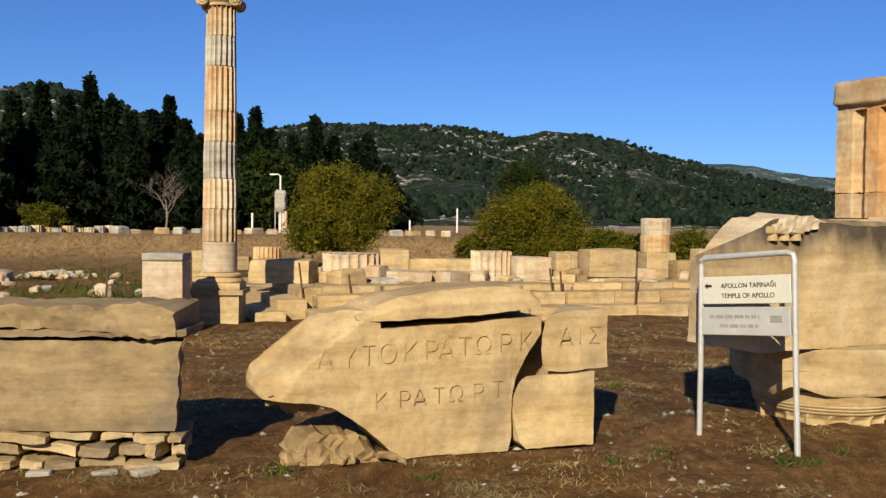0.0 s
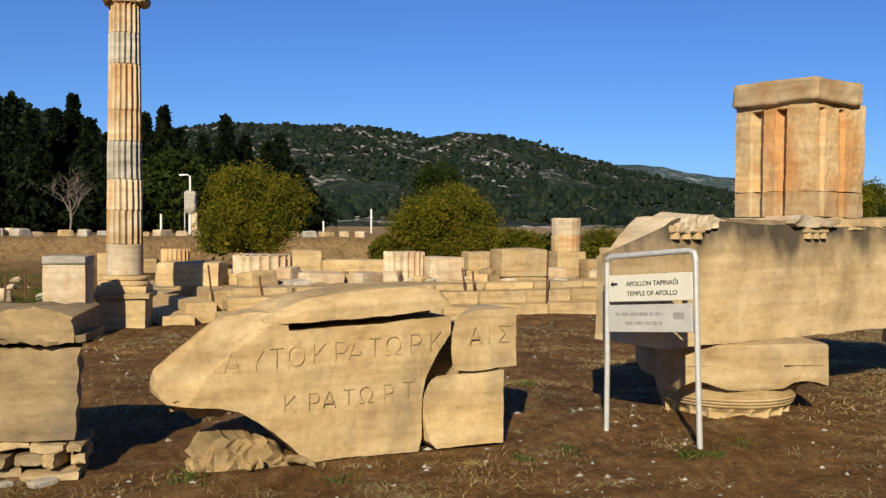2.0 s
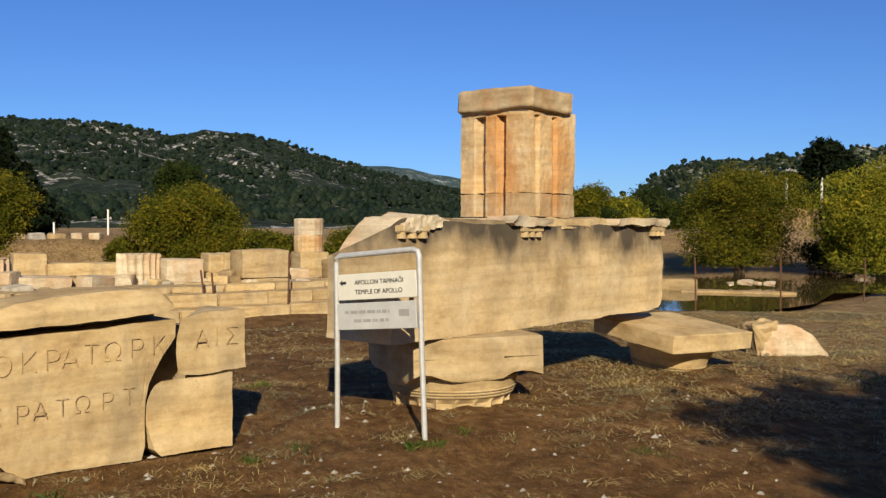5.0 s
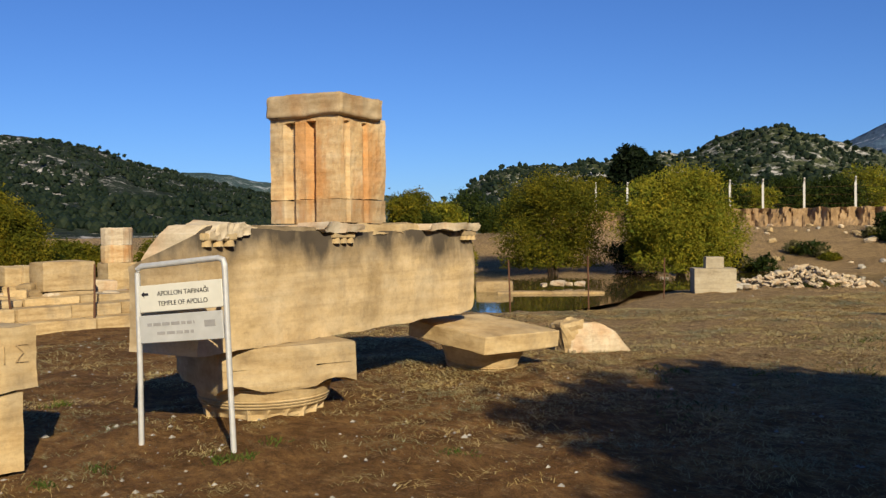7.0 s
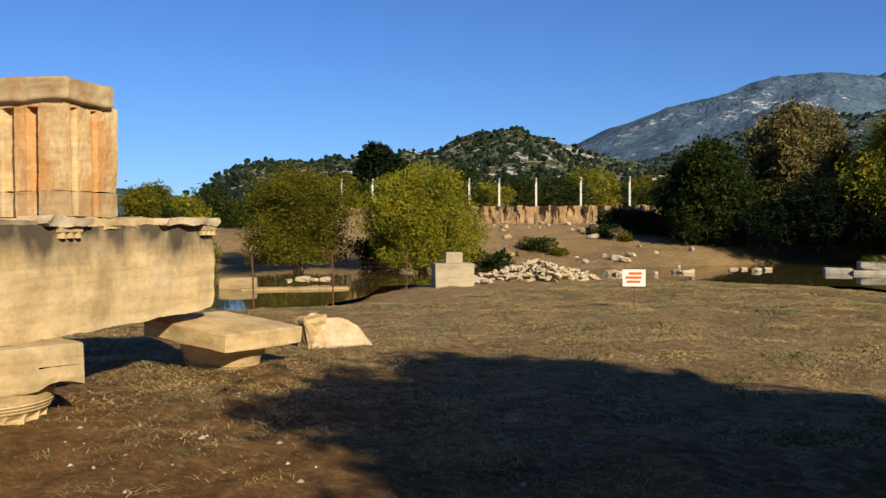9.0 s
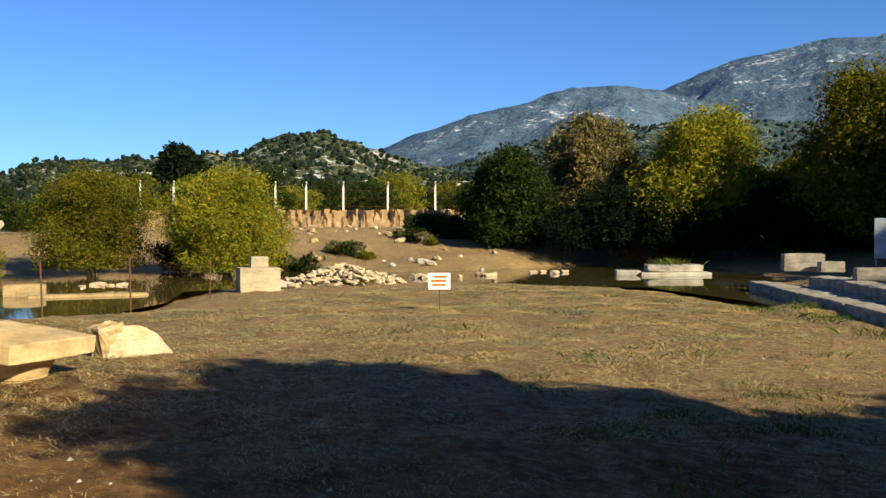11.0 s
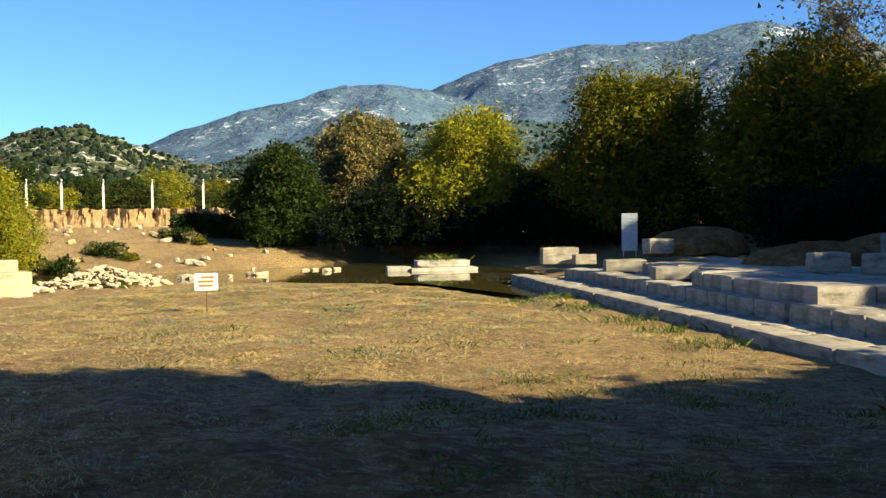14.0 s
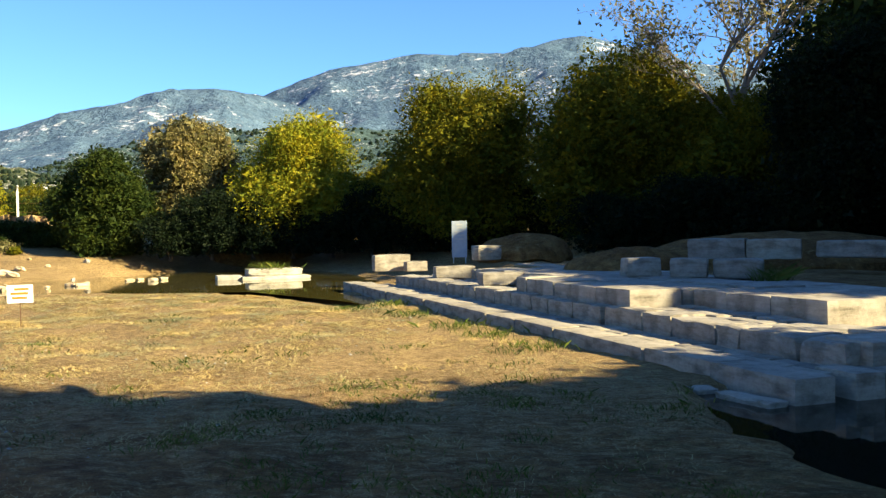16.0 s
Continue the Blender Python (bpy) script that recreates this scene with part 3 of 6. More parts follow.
hill("hill_east", [(29, 330, 0.0), (30.6, 330, 0.9), (32, 330, 2.35), (33.6, 335, 3.5), (35, 340, 3.9), (38.4, 350, 3.95), (43, 360, 4.3), (45.8, 370, 4.5), (46.9, 375, 5.3), (48.2, 380, 5.65), (50.4, 380, 5.8), (51.5, 375, 5.3), (53.4, 370, 4.7), (57, 370, 3.6), (64, 370, 2.4), (72, 370, 1.5)],
     110, M_HILL_ROCK, "low rocky hill with scrub and white limestone", trees=5500, tree_size=1.3, bumps=1.6, seed=5)
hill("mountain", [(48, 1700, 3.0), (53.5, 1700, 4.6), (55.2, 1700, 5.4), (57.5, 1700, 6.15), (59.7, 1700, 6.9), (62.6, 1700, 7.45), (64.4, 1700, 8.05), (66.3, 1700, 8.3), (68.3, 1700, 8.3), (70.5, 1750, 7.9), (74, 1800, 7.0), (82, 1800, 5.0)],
     700, M_HILL_FAR, "scrub-covered mountain tinted blue for haze, with bare rock", foot_z=20, bumps=3.0, seed=6)
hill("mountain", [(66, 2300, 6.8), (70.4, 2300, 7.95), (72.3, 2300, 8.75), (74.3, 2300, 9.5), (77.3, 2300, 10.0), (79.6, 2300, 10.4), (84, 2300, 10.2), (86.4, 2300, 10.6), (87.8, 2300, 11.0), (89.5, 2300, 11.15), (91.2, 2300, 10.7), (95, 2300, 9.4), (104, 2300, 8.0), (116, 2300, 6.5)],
     900, M_HILL_FAR, "high mountain tinted blue-grey for haze, with pale limestone cliffs", rough=0.8, foot_z=25, bumps=3.0, seed=7)
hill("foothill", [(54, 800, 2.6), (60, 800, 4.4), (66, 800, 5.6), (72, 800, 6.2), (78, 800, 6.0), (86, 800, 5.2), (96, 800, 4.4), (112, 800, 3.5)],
     250, M_HILL_HAZE, "green scrub foothill, bluish for haze, below the mountain", trees=7000, tree_size=2.2, bumps=2.5, seed=8)


def embankment():
    """The gullied clay face cut at the far side of the pond."""
    A = np.arange(CLIFF_AZ[0], CLIFF_AZ[1], 0.09)
    Z = np.linspace(0, 1, 9)
    verts = []
    for a in A:
        g = noise.noise(Vector((a * 0.8, 0, 0))) * 0.9 + noise.noise(Vector((a * 2.1, 7, 0))) * 0.4
        for s in Z:
            d = 55.6 - 1.6 * (1 - s) ** 2.2 + g * (0.4 + 0.6 * s) + noise.fractal(Vector((a * 3.2, s * 1.6, 9)), 1.0, 2.0, 5) * 0.42
            p = polar(a, d, 1.45 + 1.28 * s + 0.12 * noise.noise(Vector((a * 1.7, 2, s))))
            verts.append(p)
        verts.append(polar(a, 58.5, 2.62))
    m = len(Z) + 1
    faces = [(i * m + j, (i + 1) * m + j, (i + 1) * m + j + 1, i * m + j + 1) for i in range(len(A) - 1) for j in range(m - 1)]
    tagged(raw_part("embankment", verts, faces, M_CLAY), "gullied ochre clay bank above the pond", "bank", kind="structure")


embankment()


# ---------- the inscribed blocks in the foreground ----------
def engrave(ob, surface):
    """Lays a letter's strokes on the uneven stone face behind it."""
    m = ob.matrix_local.copy()
    back = m.inverted()
    for v in ob.data.vertices:
        p = m @ v.co
        hit = surface.ray_cast(Vector((p.x, -1.0, p.z)), Vector((0, 1, 0)))[0]
        if hit is not None:
            v.co = back @ Vector((p.x, hit.y - (0.0016 if v.co.z > 0 else -0.004), p.z))


def inscribed_block():
    th = thing("inscribed_block", pose(-0.39, 6.59, -0.02, 0, 0, 22.3), "broken cream limestone block carved with Greek letters, cracked at one end", "stone block", "inscribed blocks")
    us = [-0.87, -0.85, -0.68, -0.52, -0.38, -0.24, -0.12, -0.05, -0.04, 0.0, 0.06, 0.12, 0.5, 0.97, 1.0, 1.1, 1.22]
    tops = [0.57, 0.65, 0.775, 0.90, 1.00, 1.04, 1.055, 1.05, 0.935, 0.925, 0.925, 0.93, 0.945, 0.965, 0.97, 0.975, 0.98]
    bots = [0.50, 0.485, 0.455, 0.435, 0.40, 0.315, 0.22, 0.155, 0.145, 0.11, 0.05, 0.01, 0.0, 0.0, 0.50, 0.68, 0.86]

    def front(u, s):
        edge = -0.74 + 0.24 * s + 0.42 * max(0.0, s - 0.55) / 0.45
        k = max(0.0, min(1.0, (edge - u) / 0.36))
        return k * (0.14 + 0.34 * s)
    bm = profile_slab(us, bots, tops, front, lambda u, s: 0.55 - 0.1 * max(0, -u - 0.3), 120, 34)
    roughen(bm, 0.014, 3.2, 1.0)
    face = BVHTree.FromBMesh(bm)
    part("body", bm, M_STONE, th, smooth=True).data.set_sharp_from_angle(angle=radians(24))
    bm = profile_slab([-0.06, 1.2], [0.9, 0.95], [1.1, 1.12], lambda u, s: 0.30, lambda u, s: 0.5, 20, 3)
    part("recess", bm, M_STONE, th)
    bm = profile_slab([-0.2, -0.06, 0.1, 0.7, 1.0, 1.14, 1.19], [0.995, 0.985, 0.99, 1.015, 1.035, 1.045, 1.065], [1.02, 1.085, 1.15, 1.21, 1.205, 1.18, 1.12],
                      lambda u, s: -0.05 + 0.16 * max(0.0, s - 0.45) ** 1.5 + 0.3 * max(0, 0.06 - u), lambda u, s: 0.56, 46, 8)
    roughen(bm, 0.012, 4.0, 4.0)
    part("cornice", bm, M_STONE, th, "projecting moulding with a worn pale top", smooth=True)
    bm = profile_slab([1.235, 1.26, 1.3, 1.5, 1.8], [0.60, 0.585, 0.575, 0.565, 0.575], [0.86, 0.98, 1.0, 1.02, 1.02], lambda u, s: 0.0, lambda u, s: 0.5, 26, 10)
    roughen(bm, 0.016, 4.2, 7.0)
    face_upper = BVHTree.FromBMesh(bm)
    for v in bm.verts:      # the break runs slantwise into the stone
        v.co.x += (1.8 - v.co.x) * min(0.75, max(0.0, v.co.y) * 1.6)
    part("upper_fragment", bm, M_STONE, th, "broken corner piece with a letter", smooth=True)
    bm = profile_slab([1.0, 1.04, 1.1, 1.4, 1.68], [0.25, 0.06, 0.0, 0.0, 0.0], [0.42, 0.52, 0.55, 0.55, 0.55], lambda u, s: -0.01, lambda u, s: 0.5, 26, 12)
    roughen(bm, 0.014, 4.0, 9.0)
    for v in bm.verts:
        if v.co.y > 0.1 and v.co.z > 0.36 and v.co.x < 1.3:
            v.co.z -= 0.16
    for v in bm.verts:
        v.co.x += max(0.0, 1.68 - v.co.x) * min(0.7, max(0.0, v.co.y) * 1.3) * min(1.0, max(0.0, v.co.z - 0.1) / 0.3)
    # added backing: its dark colour paints the shade deep in the crack
    bm2 = bmesh.new()
    add_box(bm2, 0.98, 1.55, 0.36, 0.47, 0.1, 0.90)
    part("core", bm2, M_STONE_DARK, th, "dark backing added for the shade inside the crack")
    part("lower_fragment", bm, M_STONE, th, "broken lower corner piece", smooth=True)
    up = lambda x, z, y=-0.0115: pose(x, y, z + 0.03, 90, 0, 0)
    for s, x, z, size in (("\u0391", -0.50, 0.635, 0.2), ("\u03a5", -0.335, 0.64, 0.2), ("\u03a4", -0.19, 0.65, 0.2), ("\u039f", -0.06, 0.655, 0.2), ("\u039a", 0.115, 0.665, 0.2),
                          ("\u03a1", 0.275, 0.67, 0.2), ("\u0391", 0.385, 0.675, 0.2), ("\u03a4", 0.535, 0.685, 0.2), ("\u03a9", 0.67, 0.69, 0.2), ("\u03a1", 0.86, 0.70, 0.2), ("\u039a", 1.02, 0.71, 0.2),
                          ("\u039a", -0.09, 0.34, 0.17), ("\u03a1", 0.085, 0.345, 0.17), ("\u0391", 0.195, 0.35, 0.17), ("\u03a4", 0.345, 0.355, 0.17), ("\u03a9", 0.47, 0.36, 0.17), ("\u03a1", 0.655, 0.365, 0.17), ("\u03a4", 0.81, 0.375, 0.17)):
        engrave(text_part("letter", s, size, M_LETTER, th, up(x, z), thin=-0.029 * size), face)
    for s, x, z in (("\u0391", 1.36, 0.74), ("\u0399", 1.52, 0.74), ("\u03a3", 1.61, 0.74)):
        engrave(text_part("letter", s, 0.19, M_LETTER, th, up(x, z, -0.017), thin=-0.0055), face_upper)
    # loose rock wedged under the tip
    bm = profile_slab([-0.80, -0.7, -0.55, -0.42, -0.32], [0.46, 0.37, 0.31, 0.34, 0.36], [0.51, 0.49, 0.46, 0.43, 0.39], lambda u, s: 0.12 + 0.2 * (1 - s) + 0.1 * math.sin(u * 17), lambda u, s: 0.52, 22, 7)
    roughen(bm, 0.05, 7.0, 14.0, 0.7)
    part("broken_underside", bm, M_STONE_BROWN, th, "rough brown break under the tip")
    base = Matrix.Translation((-0.39, 6.59, -0.03)) @ pose(0, 0, 0, 0, 0, 22.3)
    bm = profile_slab([-0.58, -0.5, -0.36, -0.2, -0.05, 0.1], [-0.05] * 6, [0.09, 0.20, 0.235, 0.17, 0.08, 0.0], lambda u, s: 0.02 + 0.16 * s, lambda u, s: 0.5, 15, 6)
    roughen(bm, 0.055, 7.0, 21.0, 0.8)
    ob = part("rock", bm, M_STONE_BROWN)
    ob.matrix_world = base
    tagged(ob, "large layered brown rock wedged under the inscribed block", "rock", "wedged rocks")
    for i, (x, y, w, d, h, r) in enumerate(((-0.62, 0.16, 0.16, 0.12, 0.08, 12), (-0.30, -0.04, 0.12, 0.1, 0.05, 40), (0.05, -0.02, 0.2, 0.1, 0.05, -6))):
        ob = part("rock", rough_box(w, d, h, 6, 0.09, 20 + i, 0.03, 6), M_STONE_BROWN)
        ob.matrix_world = base @ pose(x, y, 0.02, 0, 6, r)
        tagged(ob, "small brown rock lying before the inscribed block", "rock", "wedged rocks")


inscribed_block()


def moulded_block():
    th = thing("moulded_block", pose(-2.65, 6.16, 0.0, 0, 0, 1.5), "weathered limestone block with a dark projecting cornice on stacked rubble", "stone block", "inscribed blocks")
    bm = rough_box(1.9, 0.55, 0.605, 16, 0.016, 3.0, 0.015)
    for v in bm.verts:      # the eastern arris is knocked off in a hollow, ragged line
        k = max(0.0, (v.co.x - 0.6) / 0.35)
        h = v.co.z / 0.605
        v.co.x -= k * 0.22 * max(0.0, v.co.y + 0.26)
        v.co.x -= k * (0.012 * math.sin(math.pi * min(1.0, max(0.0, h * 0.9 + 0.05))) + 0.035 * (1 - h) ** 3 + 0.03 * noise.noise(Vector((v.co.y * 3, 2.0, v.co.z * 9))))
        v.co.y += 0.05 * k * max(0.0, noise.noise(Vector((v.co.x * 4, 5.0, v.co.z * 6))))
    bm.transform(Matrix.Translation((0, 0.28, 0.255)))
    part("body", bm, M_STONE_MOTTLED, th, smooth=True)
    bm = profile_slab([-1.0, -0.35, -0.3, 0.2, 0.35, 0.82, 0.93], [0.955, 0.945, 0.95, 0.945, 0.935, 0.86, 0.90], [1.065, 1.085, 1.08, 1.095, 1.09, 1.10, 1.08],
                      lambda u, s: -0.06 - 0.03 * s, lambda u, s: 0.58, 50, 7)
    roughen(bm, 0.03, 4.5, 11.0, 0.7)
    part("cornice", bm, M_STONE_MOTTLED, th, "worn brown broken cornice", smooth=True)
    # set-back box in darker stone: the gap's shade is put into its colour
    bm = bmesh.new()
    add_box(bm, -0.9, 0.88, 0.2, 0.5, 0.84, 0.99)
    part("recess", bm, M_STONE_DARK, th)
    bm = profile_slab([-0.3, -0.26, 0.3, 0.8, 1.0], [0.885, 0.88, 0.885, 0.89, 0.90], [0.93, 0.93, 0.93, 0.93, 0.94], lambda u, s: -0.045, lambda u, s: 0.4, 40, 3)
    roughen(bm, 0.012, 9.0, 15.0, 0.6)
    part("fillet", bm, M_STONE_MOTTLED, th, "thin broken fillet under the cornice", smooth=True)


moulded_block()


def rubble_footing():
    th = thing("rubble_footing", pose(-2.65, 6.14, 0, 0, 0, 1.5), "dry-stacked flat field stones under the moulded block", "rubble wall")
    rs = random.Random(5)
    z = 0.0
    for row, h in enumerate((0.10, 0.095, 0.06)):
        x = -0.98 + 0.05 * row
        while x < 0.86:
            w = rs.choice((0.10, 0.17, 0.22, 0.30, 0.38)) if row < 2 else rs.uniform(0.12, 0.34)
            w = min(w, 0.96 - x)
            ob = part("stone", rough_box(w - 0.014, 0.42, h * rs.uniform(0.62, 1.0), 5, 0.04, rs.uniform(0, 50), 0.008, 8), rs.choice((M_STONE, M_STONE_MOTTLED, M_STONE, M_STONE_BROWN)), th)
            ob.matrix_local = pose(x + w / 2, 0.2 + rs.uniform(-0.03, 0.06), z, rs.uniform(-4, 4), rs.uniform(-5, 5), rs.uniform(-9, 9))
            x += w
        z += h
    for x, y in ((0.5, -0.12), (0.1, -0.15), (-0.4, -0.1), (0.75, -0.08)):
        ob = part("stone", rough_box(0.16, 0.1, 0.05, 3, 0.03, x * 9, 0.02, 6), M_STONE_GREY, th)
        ob.matrix_local = pose(x, y, 0, 0, 0, x * 60)


rubble_footing()


def direction_sign():
    th = thing("direction_sign", pose(2.05, 7.48, 0, 0, 0, -53.4), "grey tubular steel frame with two cream direction panels, standing in earth", "sign")
    L = 0.82
    part("post", tube([(0.0, 0, -0.1), (0.0, 0, 0.6), (-0.02, 0.01, 1.35)], 0.022, 12), M_GALV, th)
    part("post", tube([(L + 0.08, -0.04, -0.1), (L + 0.035, -0.02, 0.6), (L - 0.01, 0, 1.40)], 0.022, 12), M_GALV, th)
    bend = [(-0.02, 0.01, 1.34), (-0.018, 0.01, 1.375), (0.015, 0.01, 1.40)]
    bend += [(0.4, 0, 1.435)]
    bend += [(L - 0.07, 0, 1.468), (L - 0.025, 0, 1.455), (L - 0.012, 0, 1.42), (L - 0.01, 0, 1.39)]
    part("top_rail", tube(bend, 0.023, 12), M_GALV, th, "bent galvanised top rail", smooth=True)
    tilt = math.degrees(math.atan2(0.07, L))

    def panel(z0, h, mat_, label):
        bm = bmesh.new()
        add_box(bm, 0.02, L - 0.015, -0.012, 0.012, 0, h)
        bmesh.ops.bevel(bm, geom=bm.edges[:], offset=0.004, segments=1, affect="EDGES")
        p = part("panel", bm, mat_, th, label)
        p.matrix_local = pose(0, 0, z0, 0, -tilt, 0)
        return p
    a = panel(1.035, 0.21, M_PANEL, "cream panel with black lettering and an arrow")
    b = panel(0.795, 0.215, M_PANEL_GREY, "grey panel with worn illegible lettering")
    face = lambda x, z: pose(x, -0.0145, z, 90, 0, 0)
    text_part("lettering", "APOLLON TAPINA\u011eI", 0.052, M_INK, a, face(0.20, 0.122), 1.0)
    text_part("lettering", "TEMPLE OF APOLLO", 0.052, M_INK, a, face(0.20, 0.045), 1.0)
    bm = bmesh.new()
    vs = [bm.verts.new((x, -0.0145, z)) for x, z in ((0.045, 0.14), (0.075, 0.165), (0.075, 0.15), (0.115, 0.15), (0.115, 0.13), (0.075, 0.13), (0.075, 0.115))]
    bm.faces.new(vs)
    part("arrow", bm, M_INK, a)
    for x0, x1, z in ((0.10, 0.55, 0.13), (0.19, 0.55, 0.06)):
        x = x0
        rs = random.Random(int(z * 100))
        while x < x1:
            w = rs.uniform(0.03, 0.09)
            bm = bmesh.new()
            add_box(bm, x, min(x + w, x1), -0.0145, -0.012, z, z + 0.024)
            part("worn_lettering", bm, M_INK_FADED, b)
            x += w + 0.014
    bm = bmesh.new()
    add_box(bm, 0.64, 0.74, -0.0145, -0.012, 0.10, 0.15)
    part("worn_lettering", bm, M_INK_FADED, b)


direction_sign()


# ---------- the architrave on its two capitals ----------
ENT = pose(2.6, 7.45, 0.0, 0, 0, 29.5)


def architrave():
    th = thing("architrave_block", ENT, "long cream limestone architrave with guttae and grey run-down stains", "architrave")
    us = [-0.14, -0.06, 0.05, 0.5, 1.0, 1.5, 2.5, 3.5, 4.2, 4.48, 4.56]
    tops = [1.65, 1.70, 1.715, 1.70, 1.66, 1.65, 1.665, 1.66, 1.665, 1.66, 1.655]
    bots = [0.66, 0.655, 0.655, 0.66, 0.66, 0.66, 0.66, 0.66, 0.67, 0.70, 0.80]

    def front(u, s):
        return 0.02 * noise.noise(Vector((u * 1.5, s * 2, 3))) - 0.01

    def back(u, s):
        return 0.78
    bm = profile_slab(us, bots, tops, front, back, 90, 16)
    for v in bm.verts:      # the far upper corner of the western end is broken away
        k = max(0.0, (v.co.z - 1.25) / 0.45) * max(0.0, (v.co.y - 0.46) / 0.32)
        if v.co.x < 0.7:
            v.co.z -= 0.30 * k * max(0.0, 1 - max(0, v.co.x) / 0.7)
    roughen(bm, 0.022, 2.2, 2.0, 0.5)
    part("beam", bm, M_STONE_RUN, th, smooth=True)
    bm = profile_slab([-0.12, -0.04, 0.3, 0.62], [1.2, 1.2, 1.2, 1.3], [1.66, 1.715, 1.72, 1.69], lambda u, s: 0.03, lambda u, s: 0.70 - 0.28 * s * s, 24, 10)
    roughen(bm, 0.02, 4.0, 42, 0.6)
    part("broken_shoulder", bm, M_STONE_PALE, th, "pale rounded break at the end of the beam", smooth=True)
    # taenia, broken into stretches
    for k, (a, b) in enumerate(((1.45, 2.08), (3.3, 4.57))):
        n = max(6, int((b - a) / 0.06))
        bm = profile_slab([a, a + 0.05, (a + b) / 2, b - 0.06, b], [1.665, 1.655, 1.66, 1.66, 1.675], [1.70, 1.735, 1.74, 1.735, 1.71], lambda u, s: -0.085 + 0.02 * math.sin(u * 9) - 0.02 * s, lambda u, s: 0.28, n, 4)
        roughen(bm, 0.026, 5.0, 30 + k, 0.6)
        part("taenia", bm, M_STONE_PALE, th, "pale worn fillet along the top", smooth=True)
    bm = profile_slab([-0.06, 0.04, 0.2, 0.36, 0.46], [1.60, 1.61, 1.62, 1.62, 1.63], [1.66, 1.72, 1.745, 1.735, 1.69], lambda u, s: -0.05 - 0.02 * s, lambda u, s: 0.36, 26, 6)
    roughen(bm, 0.028, 5.0, 33, 0.6)
    part("taenia", bm, M_STONE_PALE, th, "thick pale end of the broken fillet", smooth=True)
    bm = profile_slab([0.4, 0.6, 0.8, 1.05, 1.5], [1.62, 1.64, 1.64, 1.63, 1.62], [1.70, 1.73, 1.70, 1.72, 1.70], lambda u, s: 0.03, lambda u, s: 0.5, 24, 4)
    roughen(bm, 0.02, 6.0, 37)
    part("broken_top", bm, M_STONE_DARK, th, "dark broken upper edge", smooth=True)
    bm = profile_slab([2.0, 2.3, 2.7, 3.1, 3.4], [1.63, 1.64, 1.63, 1.64, 1.63], [1.70, 1.74, 1.715, 1.745, 1.71], lambda u, s: -0.015 + 0.05 * s, lambda u, s: 0.5, 40, 5)
    roughen(bm, 0.03, 5.0, 38, 0.6)
    part("broken_top", bm, M_STONE, th, smooth=True)
    bm = profile_slab([0.75, 2.0, 4.54], [1.60, 1.61, 1.60], [1.72, 1.725, 1.72], lambda u, s: 0.3, lambda u, s: 0.76, 40, 3)
    for v in bm.verts:
        if v.co.x < 0.6 and v.co.y > 0.5:
            v.co.z -= 0.28 * (1 - v.co.x / 0.6)
    roughen(bm, 0.015, 4.0, 39)
    part("upper_bed", bm, M_STONE_PALE, th, smooth=True)
    for u0, u1 in ((-0.12, 0.28), (1.64, 1.98), (4.22, 4.53)):
        bm = bmesh.new()
        add_box(bm, u0, u1, -0.06, 0.03, 1.595, 1.655)
        bmesh.ops.bevel(bm, geom=bm.edges[:], offset=0.008, segments=2, affect="EDGES")
        roughen(bm, 0.006, 9, u0)
        reg = part("regula", bm, M_STONE, th)
        n = 3
        for i in range(n):
            bm = lathe([(0.050, 0), (0.046, 0.03), (0.038, 0.055)], 14)
            g = part("gutta", bm, M_STONE, reg, smooth=False)
            g.matrix_local = pose(u0 + (u1 - u0) * (i + 0.5) / n, -0.02, 1.545)


architrave()


